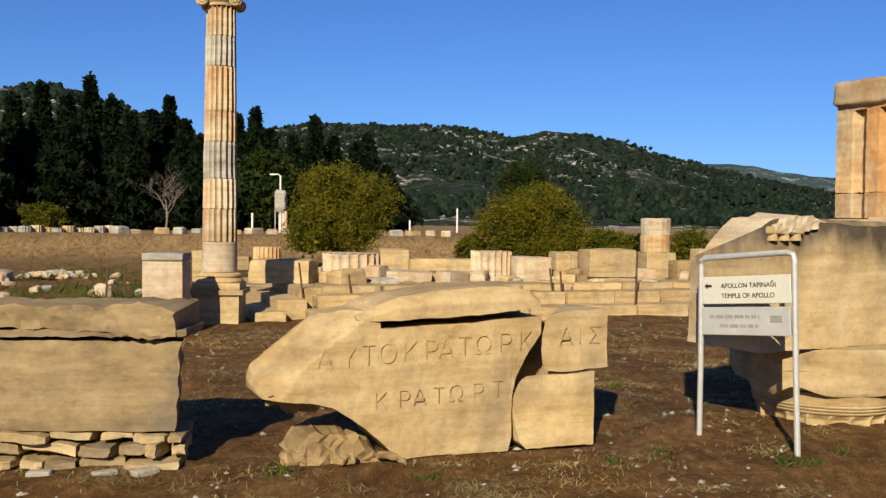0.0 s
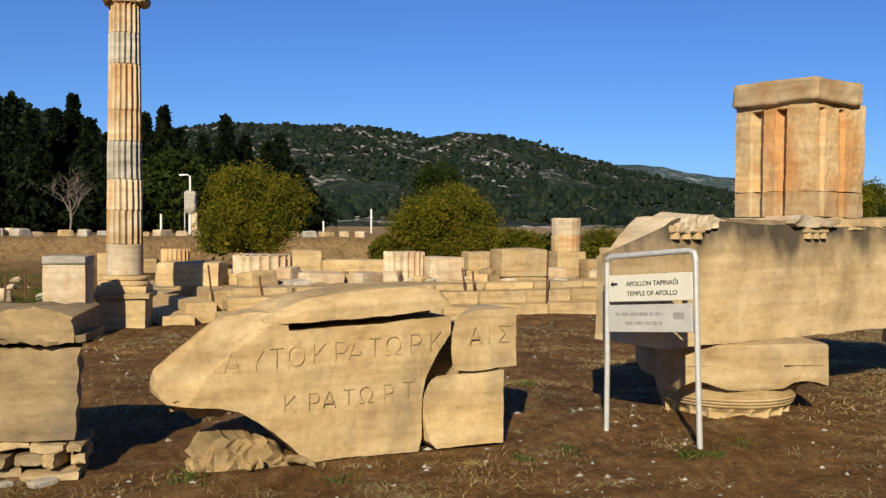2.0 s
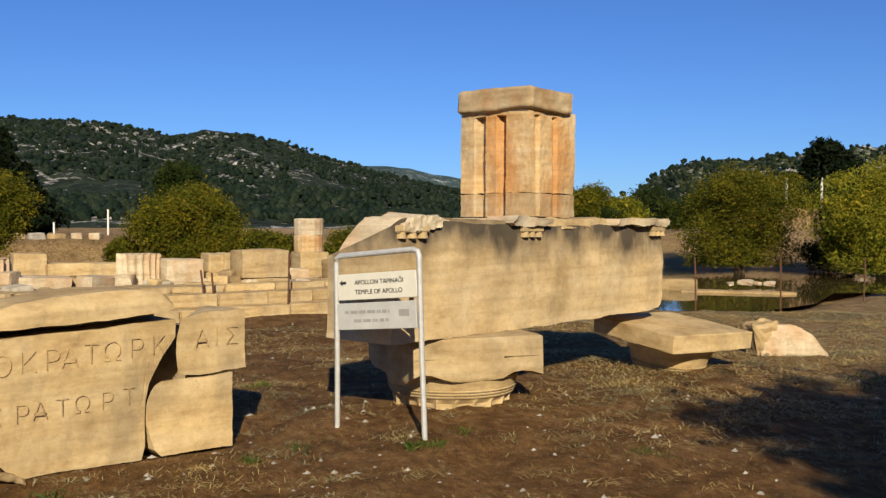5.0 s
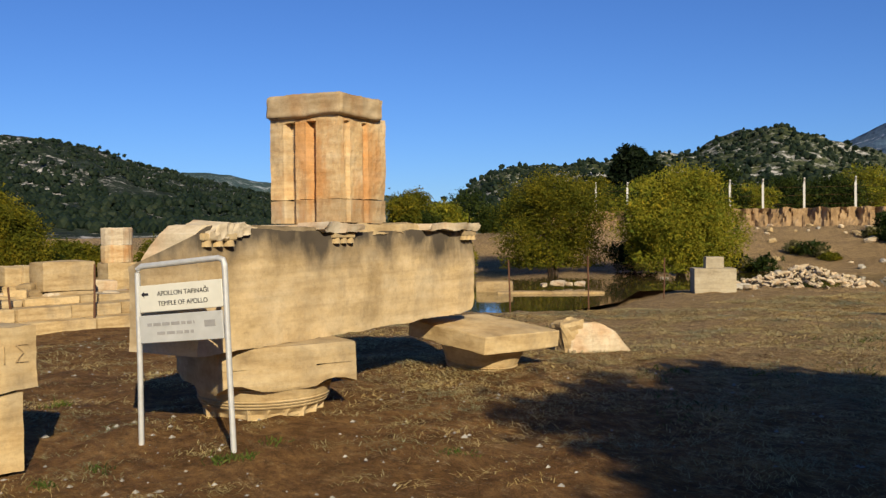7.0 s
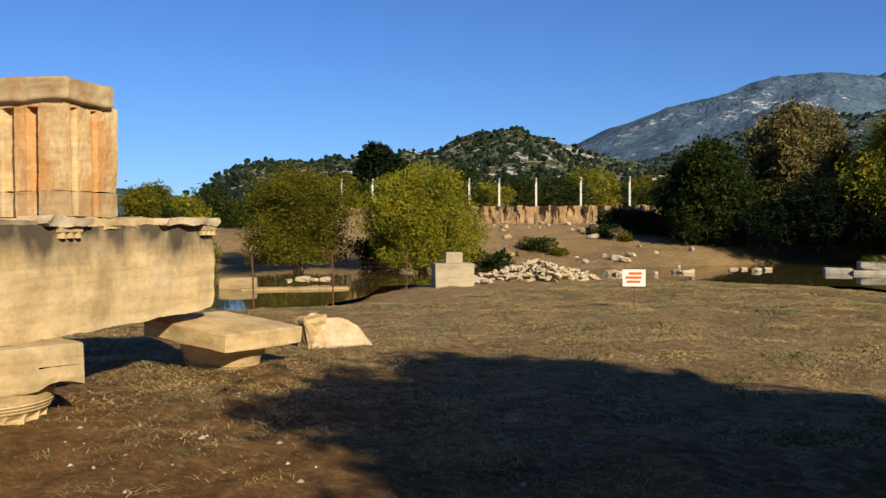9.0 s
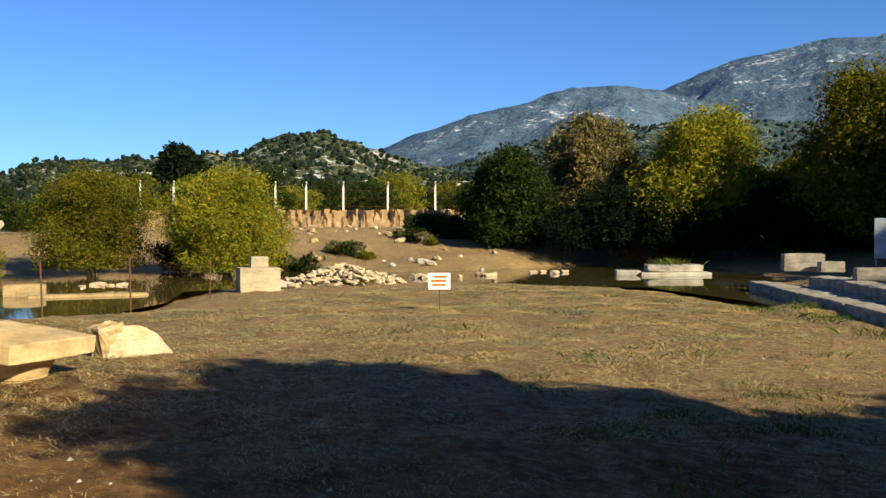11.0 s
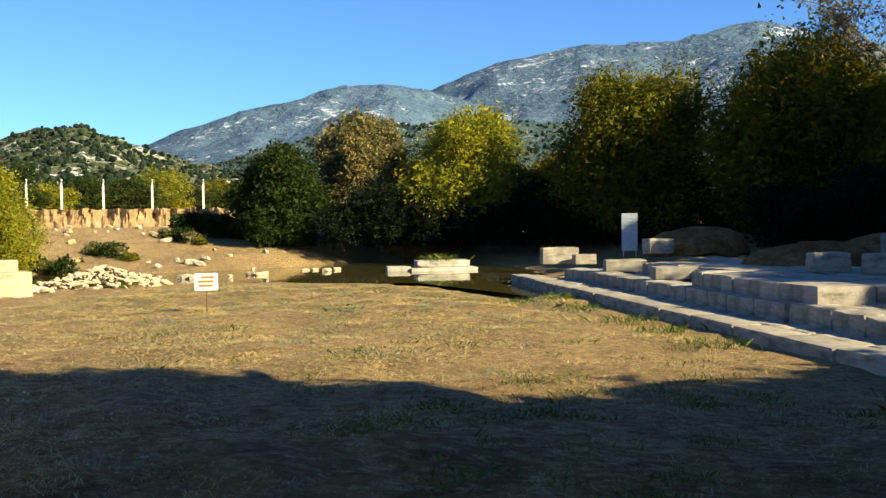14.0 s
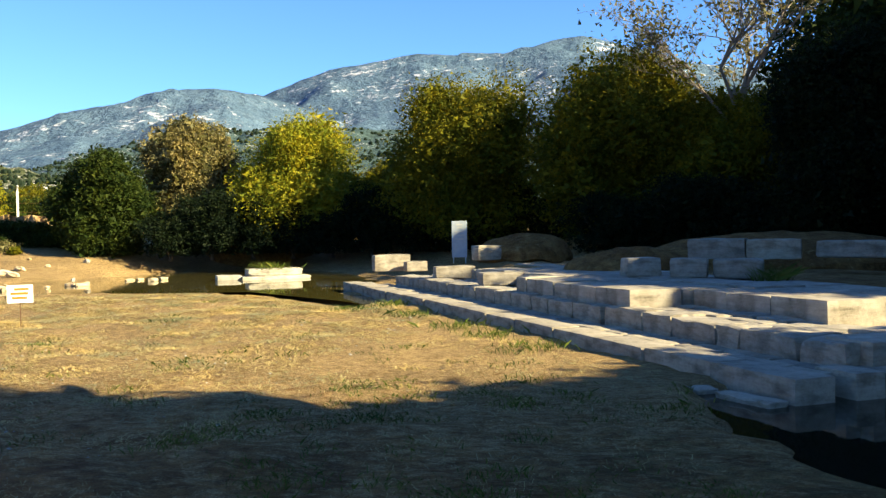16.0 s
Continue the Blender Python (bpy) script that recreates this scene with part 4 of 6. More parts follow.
def frieze_block():
    """Triglyph block: upright strips with grooves between, below a broken head band."""
    th = thing("triglyph_block", pose(4.21, 8.43, 1.745, 0, 0, 30), "upright triglyph frieze block in orange-stained marble on the architrave", "frieze block")
    W, D = 0.85, 0.86
    grooves_w = ((0.10, 0.19, 0.035), (0.42, 0.51, 0.04))
    grooves_d = ((0.28, 0.40, 0.085), (0.55, 0.67, 0.085))

    def cut(t, grooves):
        for a, b, depth in grooves:
            if a < t < b:
                return depth * min(1.0, min(t - a, b - t) / 0.022)
        return 0.0

    def body(z0, z1, steps, seed, name, mat_, stop):
        """One course; its grooves end flat at the height given."""
        nw = 40
        ring = [(W * i / nw, 0, "w") for i in range(nw)] + [(W, D * i / 6, "e") for i in range(6)] + [(W - W * i / 6, D, "n") for i in range(6)] + [(0, D - D * i / nw, "d") for i in range(nw)]
        zs = sorted(set([z0 + (z1 - z0) * k / steps for k in range(steps + 1)] + ([stop, stop + 0.012] if z0 < stop < z1 else [])))
        bm = bmesh.new()
        rows = []
        for z in zs:
            row = []
            for x, y, side in ring:
                g = z <= stop + 1e-6
                if side == "w" and g:
                    y += cut(x, grooves_w)
                if side == "d" and g:
                    x += cut(y, grooves_d)
                k = max(0.0, noise.noise(Vector((z * 2.4, seed, 4.0))) + 0.15)
                if x > W - 0.12:
                    x -= 0.07 * k
                row.append(bm.verts.new((x, y, z)))
            rows.append(row)
        n = len(ring)
        for a, b in zip(rows, rows[1:]):
            for i in range(n):
                bm.faces.new((a[i], a[(i + 1) % n], b[(i + 1) % n], b[i]))
        bm.faces.new(rows[0][::-1])
        bm.faces.new(rows[-1])
        roughen(bm, 0.008, 5.0, seed, 0.7)
        return part(name, bm, mat_, th)
    body(0.0, 0.235, 5, 3, "lower_course", M_STONE_RUST, 9.0)
    body(0.24, 1.08, 22, 5, "shaft", M_STONE_RUST, 1.01)
    bm = rough_box(W + 0.09, D + 0.09, 0.225, 24, 0.045, 8.0, 0.04, 3.0)
    for v in bm.verts:      # the eastern side is knocked away
        if v.co.x > 0.26:
            v.co.x -= 0.55 * (v.co.x - 0.26) + 0.05 * (1 + noise.noise(Vector((v.co.y * 4, v.co.z * 6, 2))))
        if v.co.x > 0.1 and v.co.y > 0:
            v.co.z -= 0.05
    bm.transform(Matrix.Translation((W / 2 - 0.01, D / 2 - 0.015, 1.065)))
    part("head_band", bm, M_STONE_HEAD, th, "worn projecting head band", smooth=True)


frieze_block()


def doric_capital(m, side, neck_r, neck_h, ech_h, aba_h, broken, name_label, seed):
    th = thing("doric_capital", m, name_label, "capital", "fallen capitals")
    prof = [(neck_r * 0.97, -0.04), (neck_r * 0.97, 0.0), (neck_r * 0.98, neck_h * 0.5), (neck_r, neck_h)]
    part("fluted_neck", lathe(prof, 120, 20, 0.04, (-0.1, neck_h * 0.8)), M_STONE, th)
    z, r = neck_h, neck_r * 1.0
    rings = []
    for i in range(3):
        rings += [(r + 0.012, z + 0.002), (r + 0.02, z + 0.014), (r + 0.008, z + 0.026)]
        z, r = z + 0.028, r + 0.012
    part("necking_ring", lathe([(r * 0.9, neck_h)] + rings + [(r, z)], 64), M_STONE, th)
    top_r = side / 2 * (0.98 if broken else 0.86)
    ech = [(r + (top_r - r) * s, z + ech_h * (s ** 0.8)) for s in (0.0, 0.25, 0.5, 0.75, 0.92, 1.0)]
    bm = lathe(ech, 64)
    roughen(bm, 0.006, 4, seed)
    part("echinus", bm, M_STONE, th, smooth=True)
    z += ech_h
    bm = rough_box(side, side, aba_h, 12, 0.018, seed, 0.012, 3)
    for v in bm.verts:
        if broken and v.co.z < aba_h * 0.5:
            k = noise.noise(Vector((v.co.x * 2.6, v.co.y * 2.6, seed)))
            v.co.z += aba_h * 0.35 * max(0, k + 0.2)
            v.co.x *= 1 - 0.06 * max(0, k)
            v.co.y *= 1 - 0.06 * max(0, k)
    bm.transform(Matrix.Translation((0, 0, z - 0.02)))
    part("abacus", bm, M_STONE, th, "square slab, chipped below", smooth=True)


doric_capital(pose(3.38, 8.36, 0.0, 0, 0, 1), 1.3, 0.57, 0.10, 0.10, 0.40, True, "broken Doric capital carrying the architrave, its neck in the earth", 4.0)
doric_capital(pose(6.56, 9.55, -0.05, 6, 1, 13), 1.29, 0.40, 0.05, 0.25, 0.21, False, "tilted Doric capital with square abacus under the architrave end", 6.0)


def fragment():
    th = thing("broken_stone", pose(8.5, 9.6, -0.03, 0, 0, -22), "pale broken limestone fragment lying on the earth", "stone block")
    bm = profile_slab([-0.42, -0.36, 0.0, 0.12, 0.3, 0.46], [0.06, 0.0, 0.0, 0.0, 0.0, 0.0], [0.34, 0.40, 0.42, 0.38, 0.30, 0.04], lambda u, s: 0.1 + 0.12 * s, lambda u, s: 0.5 - 0.08 * s, 24, 8)
    roughen(bm, 0.04, 3.5, 60)
    part("slab", bm, M_STONE_PALE, th)
    bm = rough_box(0.4, 0.3, 0.46, 6, 0.1, 61, 0.05, 4)
    bm.transform(pose(-0.3, 0.32, 0.02, 0, -14, 20))
    part("splinter", bm, M_STONE, th)


fragment()


# ---------- the standing column ----------
def column():
    th = thing("ionic_column", pose(-3.52, 15.0, 0.0, 0, 0, 4), "re-erected fluted Ionic column of pale and orange marble drums on a pedestal", "column")
    bm = rough_box(0.72, 0.8, 0.5, 6, 0.01, 1, 0.01)
    part("pedestal", bm, M_STONE, th, smooth=False)
    bm = rough_box(0.86, 0.9, 0.09, 5, 0.012, 2, 0.02)
    bm.transform(Matrix.Translation((0, 0, 0.49)))
    part("pedestal_cap", bm, M_STONE, th)
    part("plinth", (lambda b: (b.transform(Matrix.Translation((0, 0, 0.575))), b)[1])(rough_box(0.74, 0.74, 0.1, 4, 0.012, 3, 0.01)), M_STONE, th)
    base = [(0.36, 0.67), (0.375, 0.70), (0.36, 0.735), (0.33, 0.745), (0.32, 0.76), (0.345, 0.775), (0.345, 0.80), (0.31, 0.815), (0.285, 0.83)]
    part("base_moulding", lathe(base, 64), M_STONE, th, smooth=True)
    heights = [0.83, 1.31, 1.83, 2.30, 2.88, 3.35, 4.05, 4.52, 4.98]
    rad = lambda z: 0.275 - 0.045 * ((z - 0.83) / 4.15) ** 1.2
    mats = [M_STONE_PALE, M_STONE_STREAK, M_STONE_PALE, M_STONE_GREY, M_STONE_STREAK, M_STONE_STREAK, M_STONE_GREY, M_STONE_STREAK]
    for i, (a, b) in enumerate(zip(heights, heights[1:])):
        n = 8
        prof = [(rad(a) - 0.008, a + 0.002)] + [(rad(a + (b - a) * k / n), a + 0.012 + (b - a - 0.024) * k / n) for k in range(n + 1)] + [(rad(b) - 0.008, b - 0.002)]
        bm = lathe(prof, 144, 0 if i == 0 else 18, 0.0 if i == 0 else 0.055, (0, 9))
        roughen(bm, 0.006, 3.0, i)
        d = part("drum", bm, mats[i], th)
        d.rotation_euler = (0, 0, 0.04 * (i % 3 - 1))
    cap = [(0.235, 4.98), (0.245, 5.02), (0.29, 5.06), (0.28, 5.10)]
    part("capital_neck", lathe(cap, 48), M_STONE, th, smooth=True)
    for sx in (-1, 1):
        pts = []
        for k in range(34):
            a = k * 0.42
            r = 0.115 * (1 - k / 40)
            pts.append((sx * (0.255 + r * math.cos(a) * 0.8), -0.25, 5.06 + r * math.sin(a)))
        part("volute", tube(pts, 0.02, 8), M_STONE, th, "scrolled volute")
        bm = lathe([(0.10, -0.24), (0.085, -0.1), (0.075, 0), (0.085, 0.1), (0.10, 0.24)], 24)
        bm.transform(pose(sx * 0.255, 0, 5.06, 90, 0, 0))
        part("bolster", bm, M_STONE, th, smooth=True)
    bm = rough_box(0.6, 0.54, 0.07, 4, 0.02, 9, 0.02)
    bm.transform(Matrix.Translation((0, 0, 5.15)))
    part("abacus", bm, M_STONE, th)
    # the smaller pier beside it
    th2 = thing("stone_pier", pose(-3.98, 13.7, 0, 0, 0, 2), "plain pale upright stone pier with a coved top", "pier")
    bm = rough_box(0.57, 0.5, 1.06, 6, 0.012, 12, 0.01)
    part("shaft", bm, M_STONE_PALE, th2)
    bm = rough_box(0.59, 0.52, 0.12, 4, 0.012, 13, 0.02)
    bm.transform(Matrix.Translation((0, 0, 1.06)))
    part("cap", bm, M_STONE_GREY, th2)


column()


# ---------- temple ruin behind ----------
TEMPLE = Matrix.Translation((-2.0, 15.2, 0)) @ pose(0, 0, 0, 0, 0, 19.5)


def course(parent, x0, x1, y, z0, h, depth, rs, name="block", mat_=None, step=(0.7, 1.3), wear=0.02, along="x", skip=0.0, gap=0.022):
    """A row of separate squared blocks."""
    x = x0
    while x < x1 - 0.05:
        w = min(rs.uniform(*step), x1 - x)
        if rs.random() >= skip:
            ob = part(name, rough_box(w - gap * rs.uniform(0.4, 1.2), depth, h * rs.uniform(0.94, 1.0), 6, wear, rs.uniform(0, 90), 0.02, 3), mat_ or M_STONE, parent)
            if along == "x":
                ob.matrix_local = pose(x + w / 2, y + depth / 2 + rs.uniform(-0.02, 0.02), z0, 0, 0, rs.uniform(-0.6, 0.6))
            else:
                ob.matrix_local = pose(y + depth / 2, x + w / 2, z0, 0, 0, 90 + rs.uniform(-0.6, 0.6))
        x += w


def temple():
    rs = random.Random(11)
    th = thing("temple_platform", TEMPLE, "stepped limestone temple platform in worn courses", "ruin")
    course(th, -0.1, 10.5, 0.0, -0.05, 0.27, 0.6, rs, "step_block", None, (0.9, 1.6), 0.012)
    course(th, 0.1, 10.5, 0.42, 0.2, 0.24, 0.7, rs, "step_block", None, (0.8, 1.5), 0.02)
    course(th, 0.25, 10.5, 0.85, 0.42, 0.14, 0.9, rs, "step_block", None, (0.6, 1.2), 0.03)
    # the western flank, seen end-on
    course(th, 0.25, 7, -0.95, -0.05, 0.24, 0.5, rs, "step_block", None, (1.2, 2.2), 0.010, "y")
    course(th, 0.55, 7, -0.55, -0.05, 0.42, 0.5, rs, "step_block", None, (1.2, 2.2), 0.010, "y")
    course(th, 0.9, 7, -0.12, -0.05, 0.58, 0.6, rs, "step_block", None, (0.9, 1.6), 0.02, "y")
    bm = rough_box(10.0, 9.0, 0.5, 20, 0.04, 4, 0.05, 1.2)
    bm.transform(Matrix.Translation((5.6, 5.6, -0.05)))
    part("fill", bm, M_GROUND, th, "trodden earth between the courses")


temple()


def ruin_block(x, y, z, w, d, h, rot, mat_, seed, tilt=0.0):
    ob = part("ruin_block", rough_box(w, d, h, 6, 0.035, seed, 0.03, 3), mat_, smooth=True)
    ob.matrix_world = pose(x, y, z, tilt, tilt * 0.6, rot)
    tagged(ob, "squared pale limestone block lying on the temple platform", "stone block", "temple blocks")


def fluted_drum(x, y, z, r, h, mat_, seed, rot=0.0):
    bm = lathe([(r - 0.02, 0), (r, 0.015), (r, h * 0.3), (r, h * 0.7), (r, h - 0.015), (r - 0.03, h)], 120, 20, r * 0.11, (0.01, h - 0.01))
    roughen(bm, 0.016, 3.0, seed)
    ob = part("column_drum", bm, mat_)
    ob.matrix_world = pose(x, y, z, 0, 0, rot)
    tagged(ob, "short fluted marble column drum standing on the platform", "column drum", "column drums")


for i, (x, y, z, r, h) in enumerate(((-1.75, 18.3, 0.45, 0.56, 0.60), (0.98, 19.1, 0.46, 0.42, 0.64), (-4.05, 21.9, 0.55, 0.32, 0.5))):
    fluted_drum(x, y, z, r, h, (M_STONE_PALE, M_STONE_PALE, M_STONE_RUST)[i], 3 + i, 7 * i)

ROWS = ((-1.1, 21.2, 0.44, 0.64, 0.6, 0.62, 8), (-2.95, 17.7, 0.5, 1.15, 0.8, 0.44, -6), (-0.67, 18.2, 0.43, 0.88, 0.5, 0.30, 10), (-0.1, 18.5, 0.43, 0.34, 0.4, 0.25, 20),
        (0.0, 21.2, 0.44, 1.6, 0.7, 0.42, 12), (1.75, 19.0, 0.44, 0.76, 0.5, 0.56, 18), (2.4, 19.6, 0.44, 0.36, 0.5, 0.64, 15), (2.7, 19.6, 0.44, 0.34, 0.5, 0.65, 22))
for i, (x, y, z, w, d, h, rot) in enumerate(ROWS):
    ruin_block(x, y, z, w, d, h, rot, (M_STONE, M_STONE, M_STONE_PALE)[i % 3], 10 + i, (0, 0, 3, 0)[i % 4])
ROWS2 = ((3.25, 18.8, 0.62, 1.02, 0.6, 0.56, 16), (2.5, 18.55, 0.43, 0.62, 0.4, 0.24, 25), (3.3, 18.7, 0.43, 0.9, 0.45, 0.19, 14), (4.65, 20.7, 0.44, 0.68, 0.6, 0.64, 10), (5.1, 20.1, 0.44, 0.5, 0.4, 0.48, 18), (5.45, 20.0, 0.44, 0.34, 0.4, 0.74, 14),
         (-6.5, 25.3, 0.0, 0.3, 0.3, 0.84, 5), (-4.95, 23.6, 0.4, 0.34, 0.3, 0.36, 0))
for i, (x, y, z, w, d, h, rot) in enumerate(ROWS2):
    ruin_block(x, y, z, w, d, h, rot, (M_STONE, M_STONE_BROWN, M_STONE)[i % 3], 40 + i)


rs = random.Random(51)
for i in range(34):
    q = TEMPLE @ Vector((rs.uniform(0.6, 9.8), rs.choice((1.2, 1.5, 1.9, 2.4)) + rs.uniform(-0.15, 0.15), 0))
    w = rs.uniform(0.2, 0.62)
    ruin_block(q.x, q.y, 0.44 if i % 5 else 0.50, w, rs.uniform(0.2, 0.4), w * rs.uniform(0.35, 0.7), rs.uniform(-30, 60), rs.choice((M_STONE, M_STONE_MOTTLED, M_STONE, M_STONE_PALE)), 700 + i, rs.uniform(-6, 6))


def stub_column():
    th = thing("stub_column", pose(4.63, 20.7, 1.07, 0, 0, 10), "two stacked half-round marble drums on a base block", "column")
    for k, z in enumerate((0.0, 0.37)):
        bm = lathe([(0.31, 0), (0.325, 0.02), (0.33, 0.34), (0.31, 0.365)], 60, 16, 0.012, (0.01, 0.35))
        roughen(bm, 0.02, 3, 70 + k)
        d = part("drum", bm, (M_STONE_RUST, M_STONE_PALE)[k], th)
        d.matrix_local = pose(0, 0, z)


stub_column()

rs = random.Random(21)
for k in range(46):
    x, y = rs.uniform(0.8, 8.5), rs.uniform(1.2, 7.5)
    p = TEMPLE @ Vector((x, y, 0.44))
    s = rs.uniform(0.14, 0.42)
    ob = part("ruin_stone", rough_box(s * rs.uniform(0.8, 1.7), s, s * rs.uniform(0.4, 0.9), 3, 0.06, k, 0.04, 4), rs.choice((M_STONE, M_STONE_PALE, M_STONE_GREY)))
    ob.matrix_world = pose(p.x, p.y, p.z - 0.02, rs.uniform(-6, 6), rs.uniform(-6, 6), rs.uniform(0, 180))
    tagged(ob, "broken limestone piece scattered on the temple floor", "rubble", "temple rubble")

# the row of drums set out on the far bank
for k in range(34):
    az = -27 + k * 0.55 if k < 17 else -16.5 + (k - 17) * 1.05
    d = 45.6 + (k % 3) * 0.4
    p = polar(az, d, 0)
    h = rs.uniform(0.26, 0.42)
    if k < 15:
        bm = lathe([(0.26, 0), (0.27, h * 0.5), (0.26, h)], 40, 12, 0.04, (0, 1))
    else:
        bm = rough_box(rs.uniform(0.4, 0.9), 0.5, h, 3, 0.06, k, 0.05, 3)
    ob = part("bank_stone", bm, rs.choice((M_STONE_PALE, M_STONE_GREY, M_STONE)))
    ob.matrix_world = pose(p.x, p.y, 0.93, 0, 0, rs.uniform(0, 90))
    tagged(ob, "pale ancient stone set in a row along the bank", "stone block", "bank stones")


def fence_stake(x, y, h, lean, mat_=None, r=0.018):
    bm = tube([(0, 0, -0.1), (lean * 0.5, 0, h * 0.5), (lean, 0.02, h)], r, 6)
    ob = part("iron_stake", bm, mat_ or M_RUST)
    ob.matrix_world = pose(x, y, 0)
    tagged(ob, "thin rusty iron stake standing in the earth", "stake", "iron stakes")


for x, y, h, lean in ((-2.3, 16.0, 0.95, -0.12), (-1.5, 16.2, 0.75, -0.1), (2.05, 17.2, 0.85, -0.1), (2.2, 17.2, 0.8, -0.06), (3.5, 17.2, 1.15, 0.03), (-6.29, 18.85, 0.75, -0.02), (-8.87, 24.6, 0.65, 0), (-11.6, 26.6, 0.6, 0.12), (-4.95, 15.9, 0.95, 0.01), (-5.9, 16.6, 0.8, 0.05),
                      (11.4, 15.9, 1.05, -0.02), (12.8, 15.1, 1.12, 0.0), (16.7, 17.0, 0.95, 0.05)):
    fence_stake(x, y, h, lean)


# ---------- the broad steps to the east ----------
STEPS = Matrix.Translation((9.52, -2.22, 0)) @ pose(0, 0, 0, 0, 0, 27.6)


def broad_steps():
    rs = random.Random(8)
    th = thing("stone_steps", STEPS, "wide worn limestone steps of a ruined building, partly in shade", "steps")
    course(th, 0.0, 19.5, -0.48, -0.15, 0.34, 0.48, rs, "step_block", M_STEP, (1.2, 2.0), 0.012)
    course(th, 0.3, 19.0, -0.74, -0.15, 0.322, 0.24, rs, "step_block", M_STEP, (0.5, 1.3), 0.03, gap=0.05)
    course(th, 0.5, 18.2, -1.02, -0.1, 0.262, 0.25, rs, "step_block", M_STEP, (0.5, 1.1), 0.03, gap=0.05)
    course(th, 0.45, 17.6, -1.62, -0.05, 0.48, 0.60, rs, "step_block", M_STEP, (0.45, 1.2), 0.07, gap=0.05)
    course(th, 0.6, 17.4, -1.95, -0.05, 0.462, 0.30, rs, "step_block", M_STEP, (0.6, 1.2), 0.03, gap=0.05)
    course(th, 0.6, 17.4, -2.5, -0.05, 0.475, 0.52, rs, "step_block", M_STEP, (0.6, 1.2), 0.04, gap=0.05)
    course(th, 2.2, 5.2, -3.2, 0.05, 0.65, 0.90, rs, "step_block", M_STEP, (0.9, 1.7), 0.02)
    course(th, 5.2, 9.6, -2.15, 0.05, 0.66, 0.90, rs, "step_block", M_STEP, (1.1, 1.9), 0.02)
    course(th, 9.8, 14.5, -2.9, 0.05, 0.62, 0.8, rs, "step_block", M_STEP, (1.1, 1.9), 0.03)
    course(th, 5.2, 14.0, -3.1, 0.05, 0.655, 0.93, rs, "step_block", M_STEP, (0.9, 1.7), 0.02)
    course(th, 2.4, 14.0, -4.1, 0.05, 0.65, 0.93, rs, "step_block", M_STEP, (0.9, 1.7), 0.02)
    course(th, 2.8, 16.5, -5.05, 0.05, 0.63, 0.93, rs, "step_block", M_STEP, (0.9, 1.7), 0.03)
    # end return toward the south
    course(th, -3.6, -0.72, 0.0, -0.15, 0.35, 0.6, rs, "step_block", M_STEP, (0.8, 1.4), 0.012, "y")
    course(th, -3.4, -1.2, 0.3, -0.05, 0.50, 0.7, rs, "step_block", M_STEP, (0.8, 1.4), 0.02, "y")
    bm = rough_box(15.5, 5.2, 0.76, 16, 0.04, 4, 0.05, 1.2)
    bm.transform(Matrix.Translation((9.2, -6.4, -0.12)))
    part("fill", bm, M_GROUND, th, "earth behind the steps")


broad_steps()

STEP_STONES = ((28.3, 5.7, 0.40, 1.1, 0.5, 0.50, 25), (28.0, 4.9, 0.40, 0.65, 0.4, 0.30, 30), (23.7, 3.1, 0.42, 1.0, 0.5, 0.30, 20), (20.7, 1.6, 0.42, 1.0, 0.5, 0.28, 22), (29.3, 2.9, 0.66, 0.85, 0.4, 0.38, 40),
               (18.7, -1.25, 0.68, 0.66, 0.5, 0.36, 15), (18.1, -2.1, 0.68, 0.66, 0.5, 0.36, -10), (18.0, -2.95, 0.68, 0.88, 0.5, 0.34, -8), (21.3, -3.0, 0.9, 1.2, 0.6, 0.44, -15), (21.0, -4.1, 0.9, 1.1, 0.6, 0.42, -12),
               (19.9, -5.4, 0.95, 1.3, 0.6, 0.34, -20), (30.5, 3.0, 0.7, 0.9, 0.6, 0.4, 30))
for i, (x, y, z, w, d, h, rot) in enumerate(STEP_STONES):
    ob = part("loose_block", rough_box(w, d, h, 6, 0.03, 80 + i, 0.03, 3), M_STEP)
    ob.matrix_world = pose(x, y, z, 0, 0, 90 + rot)
    tagged(ob, "squared grey limestone block resting on the steps", "stone block", "blocks on the steps")

for x, y, w, rot in ((9.74, -1.86, 0.72, 34), (10.28, -1.46, 0.26, 24)):
    ob = part("paving_slab", rough_box(w, 0.26, 0.09, 6, 0.05, x, 0.02, 5), M_STEP)
    ob.matrix_world = pose(x, y, -0.105, 0, 0, rot)
    tagged(ob, "thin grey slab lying at the water's edge", "stone slab", "edge slabs")


def earth_heap(x, y, z, rx, ry, h, seed, lump=0.12):
    bm = bmesh.new()
    bmesh.ops.create_icosphere(bm, subdivisions=4, radius=1.0)
    for v in bm.verts:
        v.co = Vector((v.co.x * rx, v.co.y * ry, max(-0.15, v.co.z) * h))
    roughen(bm, lump, 1.2, seed, 0.5)
    ob = part("earth_mound", bm, M_GROUND, smooth=True)
    ob.matrix_world = pose(x, y, z)
    tagged(ob, "brown spoil heap of dug earth", "earth heap", "earth heaps")


earth_heap(31.5, 1.9, 0.7, 1.4, 1.6, 0.75, 1)
earth_heap(22.5, -1.2, 0.6, 1.2, 1.6, 0.55, 2)
earth_heap(24.5, -5.0, 0.6, 3.0, 4.0, 0.8, 3)
earth_heap(44.0, 15.5, 0.2, 2.2, 2.8, 2.0, 4)


